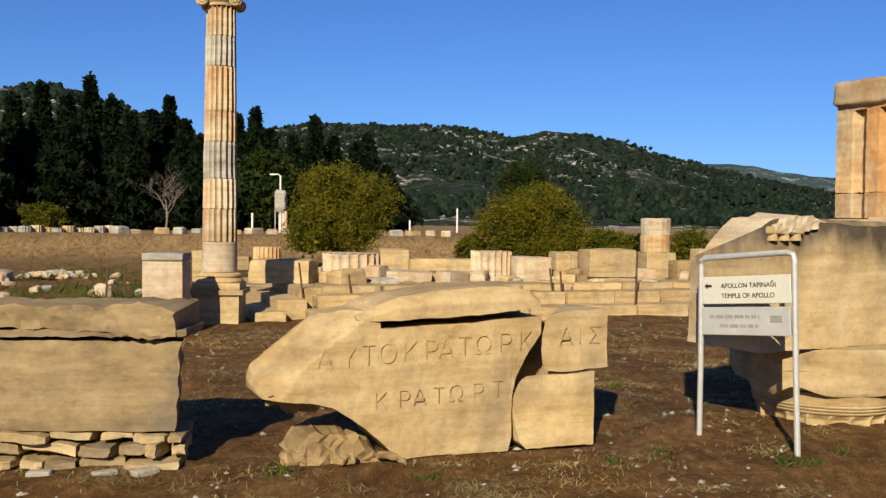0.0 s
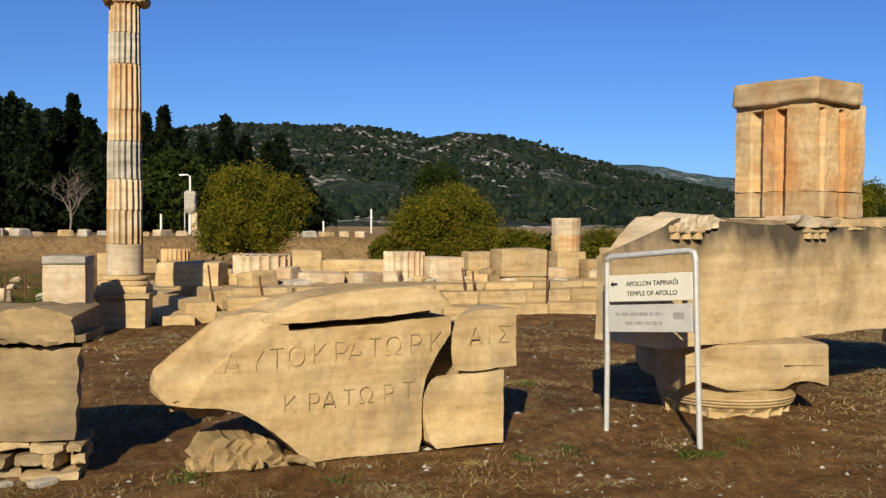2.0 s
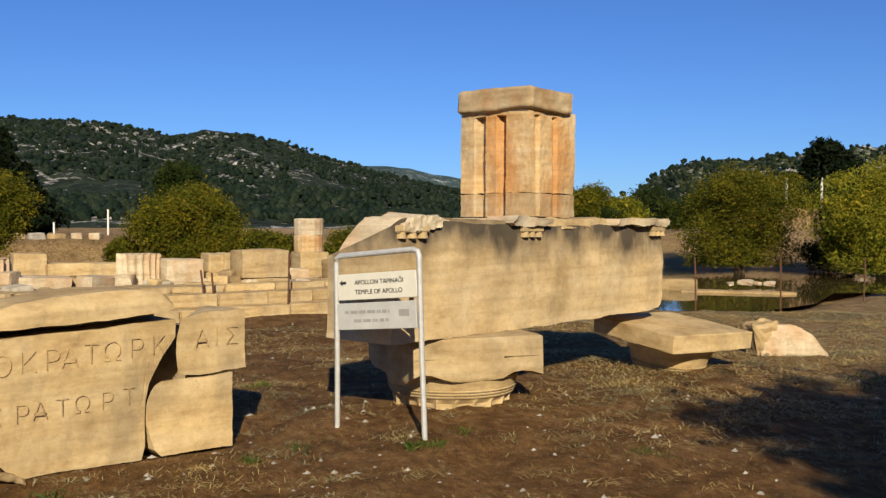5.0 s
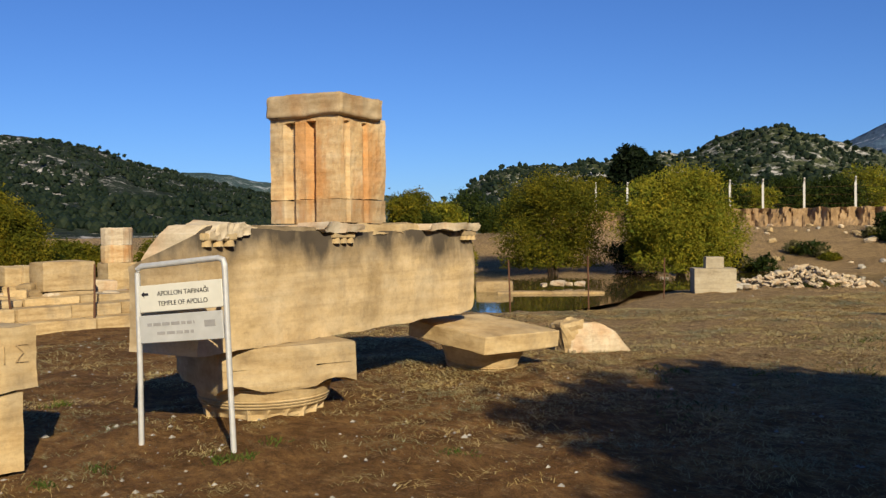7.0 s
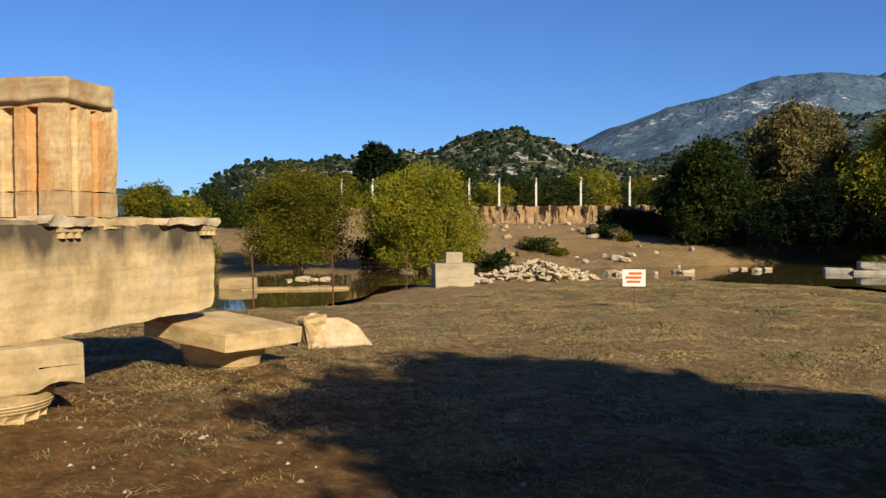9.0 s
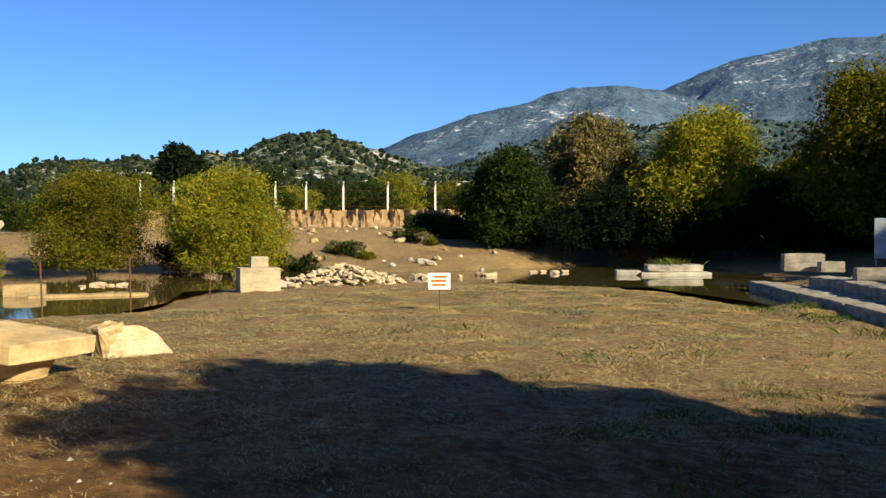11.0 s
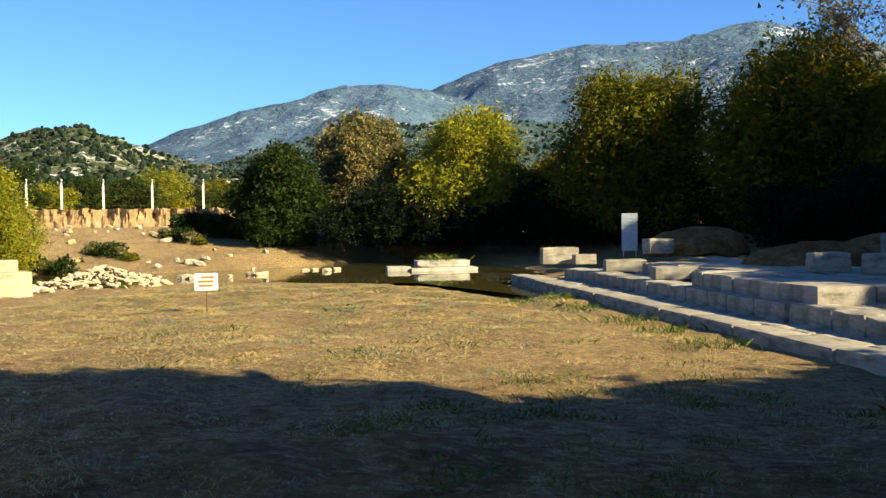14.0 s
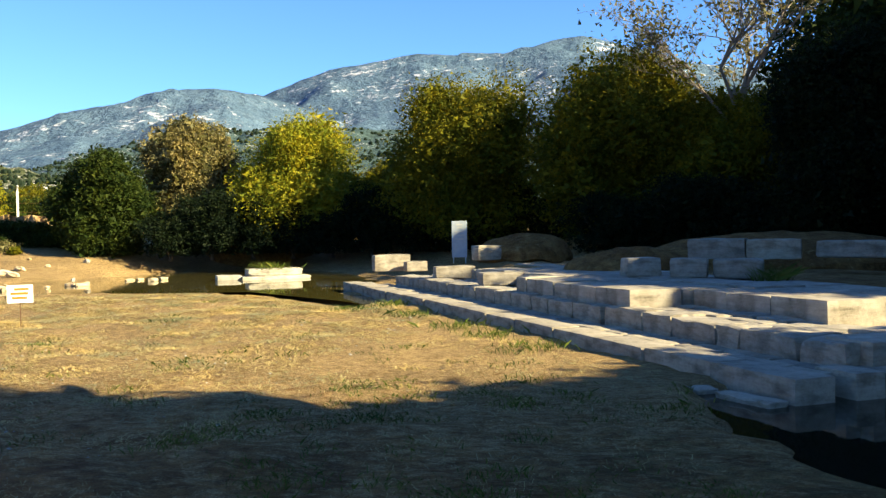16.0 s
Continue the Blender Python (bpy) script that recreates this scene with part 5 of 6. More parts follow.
def info_panel():
    th = thing("information_panel", pose(31.1, 4.0, 0.6, 0, 0, 80 - 90 - 70), "narrow blue-grey information panel standing behind the steps", "sign")
    bm = bmesh.new()
    add_box(bm, -0.25, 0.25, -0.02, 0.02, 0.1, 1.3)
    bmesh.ops.bevel(bm, geom=bm.edges[:], offset=0.008, segments=1, affect="EDGES")
    p = part("board", bm, M_BLUEGREY, th)
    for z, w in ((1.15, 0.2), (1.05, 0.16), (0.92, 0.3), (0.8, 0.3), (0.68, 0.28)):
        for s in (-1, 1):
            bm = bmesh.new()
            add_box(bm, -w / 2, w / 2, s * 0.023 - 0.002, s * 0.023 + 0.002, z, z + 0.05)
            part("worn_lettering", bm, M_PANEL_GREY, p)
    for x in (-0.2, 0.2):
        part("leg", tube([(x, 0, -0.1), (x, 0, 0.15)], 0.02, 6), M_GALV, th)


info_panel()


# ---------- pond side ----------
def pond_side():
    th = thing("concrete_footing", pose(18.9, 17.5, 0, 0, 0, -38), "pale concrete footing with a smaller block on top at the shore", "concrete block")
    bm = rough_box(1.05, 0.9, 0.68, 6, 0.012, 2, 0.015)
    bm.transform(Matrix.Translation((0, 0, -0.05)))
    part("footing", bm, M_CONCRETE, th)
    bm = rough_box(0.46, 0.42, 0.30, 4, 0.012, 3, 0.015)
    bm.transform(Matrix.Translation((0.02, 0.0, 0.62)))
    part("cap_block", bm, M_CONCRETE, th)
    th = thing("warning_sign", pose(16.2, 10.05, 0, 0, 0, -57), "small white board with orange writing on a thin iron stake", "sign")
    part("stake", tube([(0, 0.02, -0.05), (0, 0.02, 0.5)], 0.008, 6), M_RUST, th)
    bm = bmesh.new()
    add_box(bm, -0.22, 0.22, -0.008, 0.008, 0.43, 0.76)
    b = part("board", bm, M_WHITE, th)
    for z, x0, x1 in ((0.66, -0.1, 0.15), (0.58, -0.16, 0.14), (0.50, -0.14, 0.12)):
        bm = bmesh.new()
        add_box(bm, x0, x1, -0.012, -0.008, z, z + 0.045)
        part("worn_lettering", bm, M_ORANGE, b)
    rs = random.Random(4)
    # heap of broken stone on the shore
    pile = thing("stone_heap", pose(22.6, 17.6, 0), "heap of broken white stones on the pond shore", "rubble heap")
    shapes = [rough_box(0.24 + 0.06 * k, 0.2, 0.14, 2, 0.09, 90 + k, 0.05, 6) for k in range(6)]
    meshes = []
    for bm in shapes:
        me = bpy.data.meshes.new("stone")
        bm.to_mesh(me)
        bm.free()
        me.materials.append(M_STONE_PALE)
        meshes.append(me)
    for k in range(290):
        a, r = rs.uniform(0, 6.28), rs.uniform(0, 1) ** 0.7
        x, y = math.cos(a) * r * 1.9, math.sin(a) * r * 1.0
        z = 0.62 * max(0, 1 - r) ** 0.8 * rs.uniform(0.6, 1)
        ob = new("stone", rs.choice(meshes))
        ob.parent = pile
        c, s = math.cos(-0.95), math.sin(-0.95)
        ob.matrix_local = pose(x * c - y * s, x * s + y * c, z - 0.02, rs.uniform(-30, 30), rs.uniform(-30, 30), rs.uniform(0, 360)) @ Matrix.Scale(rs.uniform(0.28, 0.6), 4)
    # stones along the far shore and in the water
    spots = [polar(a, d) for a, d in ((56.5, 33), (57.2, 33.3), (57.0, 32.8), (59, 34), (60.2, 34.5), (60.8, 34.3), (63.3, 37), (63.9, 37.2), (64.6, 36), (65.2, 37), (48.5, 27.5), (49.2, 27.0), (48.2, 28.5), (50.2, 29), (49.6, 30), (47.6, 29), (38.2, 28.6), (38.8, 28.9), (39.5, 28.7), (37.4, 28.4), (51, 31))]
    for k, p in enumerate(spots):
        ob = new("shore_stone", rs.choice(meshes))
        ob.matrix_world = pose(p.x, p.y, WATER_Z - 0.03 + (0.0 if k < 10 else 0.07), rs.uniform(-10, 10), 0, rs.uniform(0, 360)) @ Matrix.Scale(rs.uniform(0.7, 1.3), 4)
        tagged(ob, "pale stone at the edge of the pond", "stone", "shore stones")
    # sunken wall remains that look out of the water
    for x, y, w, d, h, rot in ((15.3, 22.3, 1.05, 0.5, 0.3, -34), (16.0, 20.6, 2.9, 0.5, 0.07, -36)):
        ob = part("sunken_wall", rough_box(w, d, h + 0.2, 5, 0.03, x, 0.04), M_STONE_BROWN)
        ob.matrix_world = pose(x, y, WATER_Z - 0.2, 0, 0, rot)
        tagged(ob, "low grey wall remnant rising out of the pond", "wall remnant", "sunken walls")
    th = thing("sunken_altar", pose(33.6, 11.6, WATER_Z, 0, 0, -60), "grey stone slabs with a green tuft standing in the pond", "ruin")
    for x, y, z, w, d, h in ((-1.3, 0, -0.2, 0.9, 0.6, 0.38), (0.35, 0, -0.2, 2.5, 1.2, 0.32), (0.35, 0.1, 0.12, 2.0, 0.9, 0.26)):
        bm = rough_box(w, d, h, 5, 0.03, x + z, 0.03)
        bm.transform(Matrix.Translation((x, y, z)))
        part("slab", bm, M_STONE_GREY, th)


pond_side()

for az in (40.15, 42.0, 45.0, 47.8, 49.6, 51.8, 54.45, 57.3):
    p = polar(az, 57.0)
    th = thing("fence_post", pose(p.x, p.y, 2.55, 0, 0, -az), "pale concrete fence post with a bent top on the bank", "post", "fence posts")
    bm = bmesh.new()
    add_box(bm, -0.06, 0.06, -0.06, 0.06, -0.1, 1.55)
    part("post", bm, M_POST, th)
    part("bent_top", tube([(0, 0, 1.5), (0.0, -0.05, 1.7), (0.02, -0.2, 1.85)], 0.05, 6), M_POST, th)
for z in (0.4, 0.9, 1.35):
    pts = [polar(az, 57.0, 2.55 + z) for az in np.arange(38, 60, 0.5)]
    ob = part("fence_wire", tube(pts, 0.005, 4), M_RUST)
    tagged(ob, "thin wire strung between the fence posts", "wire", "fence wires")

# stones and dry scrub on the slope below the clay bank, and rubble beside the temple
rs = random.Random(33)
slope_meshes = []
for k in range(5):
    bm = rough_box(0.3 + 0.05 * k, 0.24, 0.2, 2, 0.12, 140 + k, 0.07, 6)
    me = bpy.data.meshes.new("slope_stone")
    bm.to_mesh(me)
    bm.free()
    me.materials.append((M_STONE_PALE, M_STONE_GREY, M_STONE)[k % 3])
    slope_meshes.append(me)
for k in range(95):
    if k < 60:
        p = polar(rs.uniform(44, 63), rs.uniform(36, 53))
    elif k < 78:
        p = polar(rs.uniform(46.5, 50.5), rs.uniform(27, 31))
    else:
        p = polar(rs.uniform(-25, -17), rs.uniform(21, 32))
    ob = new("slope_stone", rs.choice(slope_meshes))
    ob.matrix_world = pose(p.x, p.y, float(ground_height(np.array([p.x]), np.array([p.y]))[0]) - 0.03, rs.uniform(-15, 15), rs.uniform(-15, 15), rs.uniform(0, 360)) @ Matrix.Scale(rs.uniform(0.4, 1.2) * (1.0 if k < 78 else 0.7), 4)
    tagged(ob, "loose pale stone lying on the brown slope", "stone", "slope stones")
# spill of white rubble by the old wall in the west
for k in range(60):
    x, y = -10.5 + rs.gauss(0, 0.42), 25.5 + rs.gauss(0, 0.45)
    ob = new("slope_stone", rs.choice(slope_meshes))
    ob.matrix_world = pose(x, y, 0.0 + 0.12 * max(0, 1 - abs(x + 10.5)), rs.uniform(-20, 20), 0, rs.uniform(0, 360)) @ Matrix.Scale(rs.uniform(0.35, 0.7), 4)
    tagged(ob, "white rubble stone in a low spill", "stone", "rubble spill")
for x, y, w, h in ((-8.3, 17.6, 0.7, 0.24), (-11.5, 24.0, 1.1, 0.35), (-9.0, 21.0, 0.3, 0.15), (-7.0, 19.6, 0.35, 0.3)):
    ob = part("field_boulder", rough_box(w, w * 0.7, h, 6, 0.12, x, 0.12, 3), M_STONE_PALE, smooth=True)
    ob.matrix_world = pose(x, y, -0.03, 0, 0, x * 30)
    tagged(ob, "rounded pale boulder lying in the weeds", "boulder", "boulders")


def wire_netting():
    th = thing("wire_fence", pose(0, 0, 0), "sagging chain-link netting along the pond edge", "fence")
    posts = [(11.4, 15.9), (12.8, 15.1), (16.7, 17.0)]
    for (xa, ya), (xb, yb) in zip(posts, posts[1:]):
        ln = math.hypot(xb - xa, yb - ya)
        ux, uy = (xb - xa) / ln, (yb - ya) / ln
        verts, faces = [], []
        n = int(ln / 0.11)
        for i in range(-8, n + 1):
            for sgn in (1, -1):
                u0, u1 = i * 0.11, i * 0.11 + 0.88
                z0, z1 = (0.06, 0.88) if sgn > 0 else (0.88, 0.06)
                a, b = max(0.0, u0), min(ln, u1)
                if b - a < 0.05:
                    continue
                za, zb = z0 + (z1 - z0) * (a - u0) / 0.88, z0 + (z1 - z0) * (b - u0) / 0.88
                k = len(verts)
                for u, z in ((a, za), (b, zb)):
                    verts += [(xa + ux * u, ya + uy * u, z - 0.0011), (xa + ux * u, ya + uy * u, z + 0.0011)]
                faces.append((k, k + 2, k + 3, k + 1))
        raw_part("netting", verts, faces, M_RUST, th)


wire_netting()


# ---------- trees and shrubs ----------
def leaf_quads(centres, size, rs, droop=0.0, long_=1.0):
    n = len(centres)
    a = rs.normal(size=(n, 3))
    a[:, 2] = a[:, 2] * 0.7 - droop
    a /= np.linalg.norm(a, axis=1, keepdims=True) + 1e-9
    b = rs.normal(size=(n, 3))
    b -= a * (a * b).sum(1, keepdims=True)
    b /= np.linalg.norm(b, axis=1, keepdims=True) + 1e-9
    s = size * rs.uniform(0.6, 1.4, (n, 1))
    a, b = a * s * long_, b * s * 0.55
    v = np.stack([centres - a, centres + b * 1.15 + a * 0.7, centres - b * 1.15 + a * 0.7], 1).reshape(-1, 3)
    f = np.arange(n * 3).reshape(-1, 3)
    return v, f


def crown_points(lobes, sprays, per, spread, rs, shell=0.55):
    """Leaf places: sprays on and inside rounded lobes, a few leaves to each spray."""
    vol = np.array([l[3] * l[4] * l[5] for l in lobes]) ** 0.67
    pick = rs.choice(len(lobes), sprays, p=vol / vol.sum())
    L = np.array(lobes)[pick]
    d = rs.normal(size=(sprays, 3))
    d /= np.linalg.norm(d, axis=1, keepdims=True)
    r = shell + (1 - shell) * rs.uniform(0, 1, (sprays, 1)) ** 0.6
    r *= 1 + 0.26 * np.sin(d[:, :1] * 7 + d[:, 1:2] * 5 + L[:, 2:3] * 3) * np.cos(d[:, 2:] * 6 + L[:, :1] * 4)
    c = L[:, :3] + d * r * L[:, 3:6]
    p = np.repeat(c, per, 0) + rs.normal(size=(sprays * per, 3)) * spread
    return p[p[:, 2] > 0.05]


def limb(points, r0, r1, seg=6):
    return tube(points, r0, seg, r1)


def bush(x, y, z, w, h, leaf, label, seed, sprays=900, per=10, size=0.10, name="bush", foot=0.12, bark=None, category="bush", group="", nlobes=7, droop=0.3, stems=4, dens_core=True, core=1, lift=0.04):
    """A rounded many-stemmed tree: stems, limbs and a crown of small leaves in uneven lobes."""
    rs = np.random.RandomState(seed)
    th = thing(name, pose(x, y, z), label, category, group)
    lobes = [(0, 0, h * 0.56, w * 0.36, w * 0.36, h * 0.38)]
    for k in range(nlobes):
        a = 2 * math.pi * k / nlobes + rs.uniform(-0.3, 0.3)
        q = rs.uniform(0.22, 0.33) * w
        lobes.append((math.cos(a) * w * 0.27, math.sin(a) * w * 0.27, h * rs.uniform(0.24, 0.72), q * 0.85, q * 0.85, h * rs.uniform(0.2, 0.28)))
        if k % 2 == 0 and lift < 0.1:
            lobes.append((math.cos(a) * w * 0.22, math.sin(a) * w * 0.22, h * 0.22, q * 0.8, q * 0.8, h * 0.2))
    for k in range(3):
        a = rs.uniform(0, 6.28)
        lobes.append((math.cos(a) * w * 0.12, math.sin(a) * w * 0.12, h * rs.uniform(0.72, 0.8), w * 0.2, w * 0.2, h * 0.2))
    for k in range(stems):
        a = 2 * math.pi * k / stems + 0.4
        tip = lobes[1 + k % nlobes]
        pts = [(0.08 * math.cos(a), 0.08 * math.sin(a), -0.15), (tip[0] * 0.25, tip[1] * 0.25, h * 0.22), (tip[0] * 0.6, tip[1] * 0.6, h * 0.42), (tip[0], tip[1], tip[2])]
        part("trunk" if k == 0 else "limb", limb(pts, foot * (0.75 if k else 1.0), foot * 0.2), bark or M_BARK, th, smooth=True)
    small = size < 0.14
    p = crown_points(lobes, int(sprays * (1.7 if small else 1.3)), int(per * (2.2 if small else 1.0)), w * (0.028 if small else 0.035), rs, 0.45)
    p = p[p[:, 2] > h * lift]
    v, f = leaf_quads(p, size * (0.42 if small else 1.0), rs, droop, 1.5)
    if dens_core:
        inner = crown_points([(l[0], l[1], l[2], l[3] * 0.68, l[4] * 0.68, l[5] * 0.68) for l in lobes], sprays // 4 * core, 4 + core, w * 0.05, rs, 0.1)
        v2, f2 = leaf_quads(inner, size * (1.15 if small else 1.6), rs, 0, 1.2)
        f = np.concatenate([f, f2 + len(v)])
        v = np.concatenate([v, v2])
    raw_part("crown", v, f.tolist(), leaf, th)
    return th


def cypress(x, y, z, w, h, seed, label="tall dark cypress in the grove beyond the bank"):
    rs = np.random.RandomState(seed)
    th = thing("cypress", pose(x, y, z, 0, 0, seed * 37), label, "tree", "cypress grove")
    part("trunk", limb([(0, 0, -0.2), (0, 0, h * 0.5), (0.03, 0, h * 0.93)], 0.14, 0.02), M_BARK, th)
    n = 2200
    t = rs.uniform(0, 1, n) ** 0.8
    prof = np.interp(t, [0, 0.08, 0.3, 0.55, 0.8, 1.0], [0.7, 1.1, 0.95, 0.55, 0.2, 0.0]) * w / 2
    a = rs.uniform(0, 2 * math.pi, n)
    r = prof * (0.5 + 0.6 * rs.uniform(0, 1, n) ** 0.5) * (1 + 0.42 * np.sin(a * 3 + t * 37))
    c = np.stack([np.cos(a) * r, np.sin(a) * r, 0.3 + t * (h - 0.3)], 1)
    p = np.repeat(c, 3, 0) + rs.normal(size=(n * 3, 3)) * 0.1
    v, f = leaf_quads(p, 0.19, rs, -0.9, 1.5)
    raw_part("crown", v, f.tolist(), M_LEAF_DARK, th)


def bare_tree(x, y, z, h, seed, label, leaf=None, leaves=0, spread=0.5, thick=0.13):
    rs = random.Random(seed)
    th = thing("bare_tree", pose(x, y, z), label, "tree")
    part("trunk", limb([(0, 0, -0.2), (0.1, 0, h * 0.25), (0, 0.1, h * 0.5)], thick, thick * 0.6), M_BARK_GREY, th)
    tips, verts, faces = [], [], []

    def grow(p, d, length, r, depth):
        q = p + d * length
        mid = (p + q) / 2 + Vector((rs.uniform(-1, 1), rs.uniform(-1, 1), rs.uniform(-1, 1))) * length * 0.08
        bm = tube([p, mid, q], r, 4, r * 0.6)
        base = len(verts)
        verts.extend([v.co.copy() for v in bm.verts])
        bm.verts.index_update()
        faces.extend([[v.index + base for v in f.verts] for f in bm.faces])
        bm.free()
        tips.append(q)
        if depth:
            for _ in range(rs.choice((2, 3, 3))):
                e = (d + Vector((rs.uniform(-1, 1), rs.uniform(-1, 1), rs.uniform(-0.3, 0.9))) * spread * 1.5).normalized()
                grow(q if rs.random() < 0.6 else mid, e, length * rs.uniform(0.6, 0.85), r * 0.6, depth - 1)
    for k in range(5):
        a = k * 1.256
        grow(Vector((0, 0, h * (0.25 + 0.05 * k))), Vector((math.cos(a) * spread, math.sin(a) * spread, 1)).normalized(), h * 0.23, thick * 0.45, 5 if h > 8 else 4)
    raw_part("branchwork", verts, faces, M_BARK_GREY, th)
    if leaf and leaves:
        r2 = np.random.RandomState(seed)
        t = np.array([q[:] for q in tips])
        p = t[r2.randint(0, len(t), leaves)] + r2.normal(size=(leaves, 3)) * 0.22
        v, f = leaf_quads(p, 0.085, r2, 0.3, 1.2)
        raw_part("leaves", v, f.tolist(), leaf, th)


GZ = lambda x, y: float(ground_height(np.array([x]), np.array([y]))[0])

# beyond the temple
bush(-3.8, 34.4, 0.0, 4.1, 3.75, M_LEAF_OLIVE, "round olive-green tree in full leaf behind the temple", 31, 1500, 12, 0.085, "broadleaf_tree", category="tree", group="round trees", lift=0.16)
bush(3.4, 36.6, 0.0, 4.7, 3.2, M_LEAF_OLIVE, "broad olive-green tree with yellowing leaves", 32, 1500, 12, 0.085, "broadleaf_tree", category="tree", group="round trees")
bush(3.8, 45.5, 0.8, 3.2, 3.9, M_LEAF_GREEN, "brownish-green tree standing on the far bank", 33, 800, 10, 0.10, "broadleaf_tree", category="tree", group="round trees")
for i, (x, y, w, h) in enumerate(((6.6, 38.2, 2.4, 1.5), (8.0, 39.3, 2.0, 1.3), (9.7, 37.2, 2.2, 1.6), (11.6, 37.5, 2.2, 1.5), (1.2, 38.0, 1.6, 1.2), (5.4, 37.0, 1.8, 1.3))):
    bush(x, y, 0.0, w, h, M_LEAF_GREEN if i % 2 else M_LEAF_OLIVE, "low green shrub at the foot of the bank", 40 + i, 350, 10, 0.08, "shrub", 0.05, category="shrub", group="bank shrubs")

TALL = ((-26.2, 56, 9.3, 2.6), (-24.3, 60, 8.4, 2.6), (-22.9, 60, 9.2, 2.4), (-21.6, 58, 8.4, 2.6), (-20.35, 62, 10.1, 2.7), (-19.2, 60, 8.6, 2.4), (-18.2, 59, 7.6, 2.6), (-17.0, 62, 8.2, 2.2), (-16.1, 64, 9.4, 2.6), (-15.2, 61, 7.6, 2.8), (-14.3, 58, 6.4, 2.6),
        (-12.2, 66, 8.6, 1.8), (-11.2, 66, 9.1, 2.2), (-10.3, 66, 7.7, 2.2), (-9.0, 67, 7.4, 2.6), (-7.7, 66, 8.6, 2.4), (-6.6, 67, 7.3, 2.4), (-5.3, 66, 6.9, 2.2), (-4.5, 66, 7.1, 2.2), (-3.5, 67, 5.4, 2.2))
for i, (az, d, top, w) in enumerate(TALL):
    p = polar(az, d)
    cypress(p.x, p.y, 0.9, w * 1.15, top - 0.9, 50 + i)
for i in range(22):
    az = -27 + i * 0.62 if i < 21 else -4.6
    p = polar(az, 66 + (i % 3) * 2)
    cypress(p.x, p.y, 0.9, 3.4, 5.0 + (i * 37 % 10) * 0.22, 90 + i)
for i in range(9):
    p = polar(-11.8 + i * 1.05, 69)
    cypress(p.x, p.y, 0.9, 3.2, 4.2 + (i * 7 % 5) * 0.3, 130 + i)
bush(-11.3, 60, 0.9, 5.0, 5.3, M_LEAF_GREEN, "round bright-green stone pine before the cypresses", 150, 900, 12, 0.14, "pine_tree", category="tree")
bush(-21.0, 50.0, 0.9, 2.4, 1.6, M_LEAF_OLIVE, "low dry olive shrub on the bank", 151, 250, 8, 0.1, "shrub", 0.05, category="shrub", group="bank shrubs")
bare_tree(-14.9, 51.0, 0.9, 3.6, 9, "small leafless tree with reddish-brown twigs", spread=0.7, thick=0.06)


def lamp_post():
    p = polar(-9.72, 52)
    th = thing("street_lamp", pose(p.x, p.y, 0.9), "white lamp post with a short arm beyond the bank", "lamp post")
    part("pole", tube([(0, 0, -0.1), (0, 0, 3.2)], 0.05, 8), M_WHITE, th)
    part("arm", tube([(0, 0, 3.15), (-0.12, -0.05, 3.26), (-0.35, -0.1, 3.26)], 0.035, 6), M_WHITE, th)
    bm = rough_box(0.34, 0.14, 0.09, 2, 0.0, 1, 0.03)
    bm.transform(Matrix.Translation((-0.4, -0.1, 3.2)))
    part("lamp_head", bm, M_WHITE, th)
    for az, d, h in ((0.85, 65, 1.75), (-11.35, 55, 1.2), (-2.0, 62, 0.9)):
        q = polar(az, d)
        ob = part("white_post", tube([(0, 0, -0.1), (0, 0, h)], 0.06, 6), M_WHITE)
        ob.matrix_world = pose(q.x, q.y, 0.9)
        tagged(ob, "thin white post on the far bank", "post", "far posts")
    q = polar(-9.68, 50)
    th = thing("monument_remains", pose(q.x, q.y, 0.9), "tall pale broken monument with a metal support beside it", "ruin")
    bm = rough_box(0.55, 0.5, 1.15, 6, 0.1, 3, 0.1, 3)
    bm.transform(Matrix.Translation((0, 0, 1.2)))
    part("upper_stone", bm, M_STONE_GREY, th)
    for x in (-0.3, -0.1):
        part("support", tube([(x, 0, -0.1), (x, 0, 2.3)], 0.03, 6), M_GALV, th)
    bm = rough_box(0.3, 0.3, 1.25, 5, 0.04, 5, 0.04)
    bm.transform(Matrix.Translation((0.2, 0, 0)))
    part("pier", bm, M_STONE_PALE, th)


lamp_post()

# round the pond
bush(23.3, 30.1, -0.2, 4.9, 4.2, M_LEAF_OLIVE, "airy green and yellow willow with bare twigs at the pond", 160, 1300, 11, 0.085, "willow", category="tree", group="pond willows", stems=9, dens_core=False, lift=0.09)
bush(25.6, 25.4, -0.2, 5.0, 4.15, M_LEAF_YELLOW, "dense yellow-green willow on the pond shore", 161, 1700, 12, 0.085, "willow", category="tree", group="pond willows", lift=0.07, stems=6)
bush(19.2, 31.5, -0.2, 2.6, 1.7, M_LEAF_OLIVE, "low dark shrub growing in the pond", 162, 300, 9, 0.08, "shrub", 0.04, category="shrub", group="pond shrubs")
bush(26.6, 29.0, -0.1, 2.6, 1.5, M_LEAF_GREEN, "low dark shrub growing in the pond", 163, 300, 9, 0.08, "shrub", 0.04, category="shrub", group="pond shrubs")
bush(31.5, 56.5, 1.0, 4.2, 3.6, M_LEAF_OLIVE, "yellow-green shrub far behind the architrave", 164, 500, 9, 0.12, "shrub", 0.06, category="shrub", group="bank shrubs")
bush(28.5, 52.0, 1.0, 2.4, 3.1, M_LEAF_OLIVE, "yellow-green shrub far behind the architrave", 165, 400, 9, 0.12, "shrub", 0.06, category="shrub", group="bank shrubs")
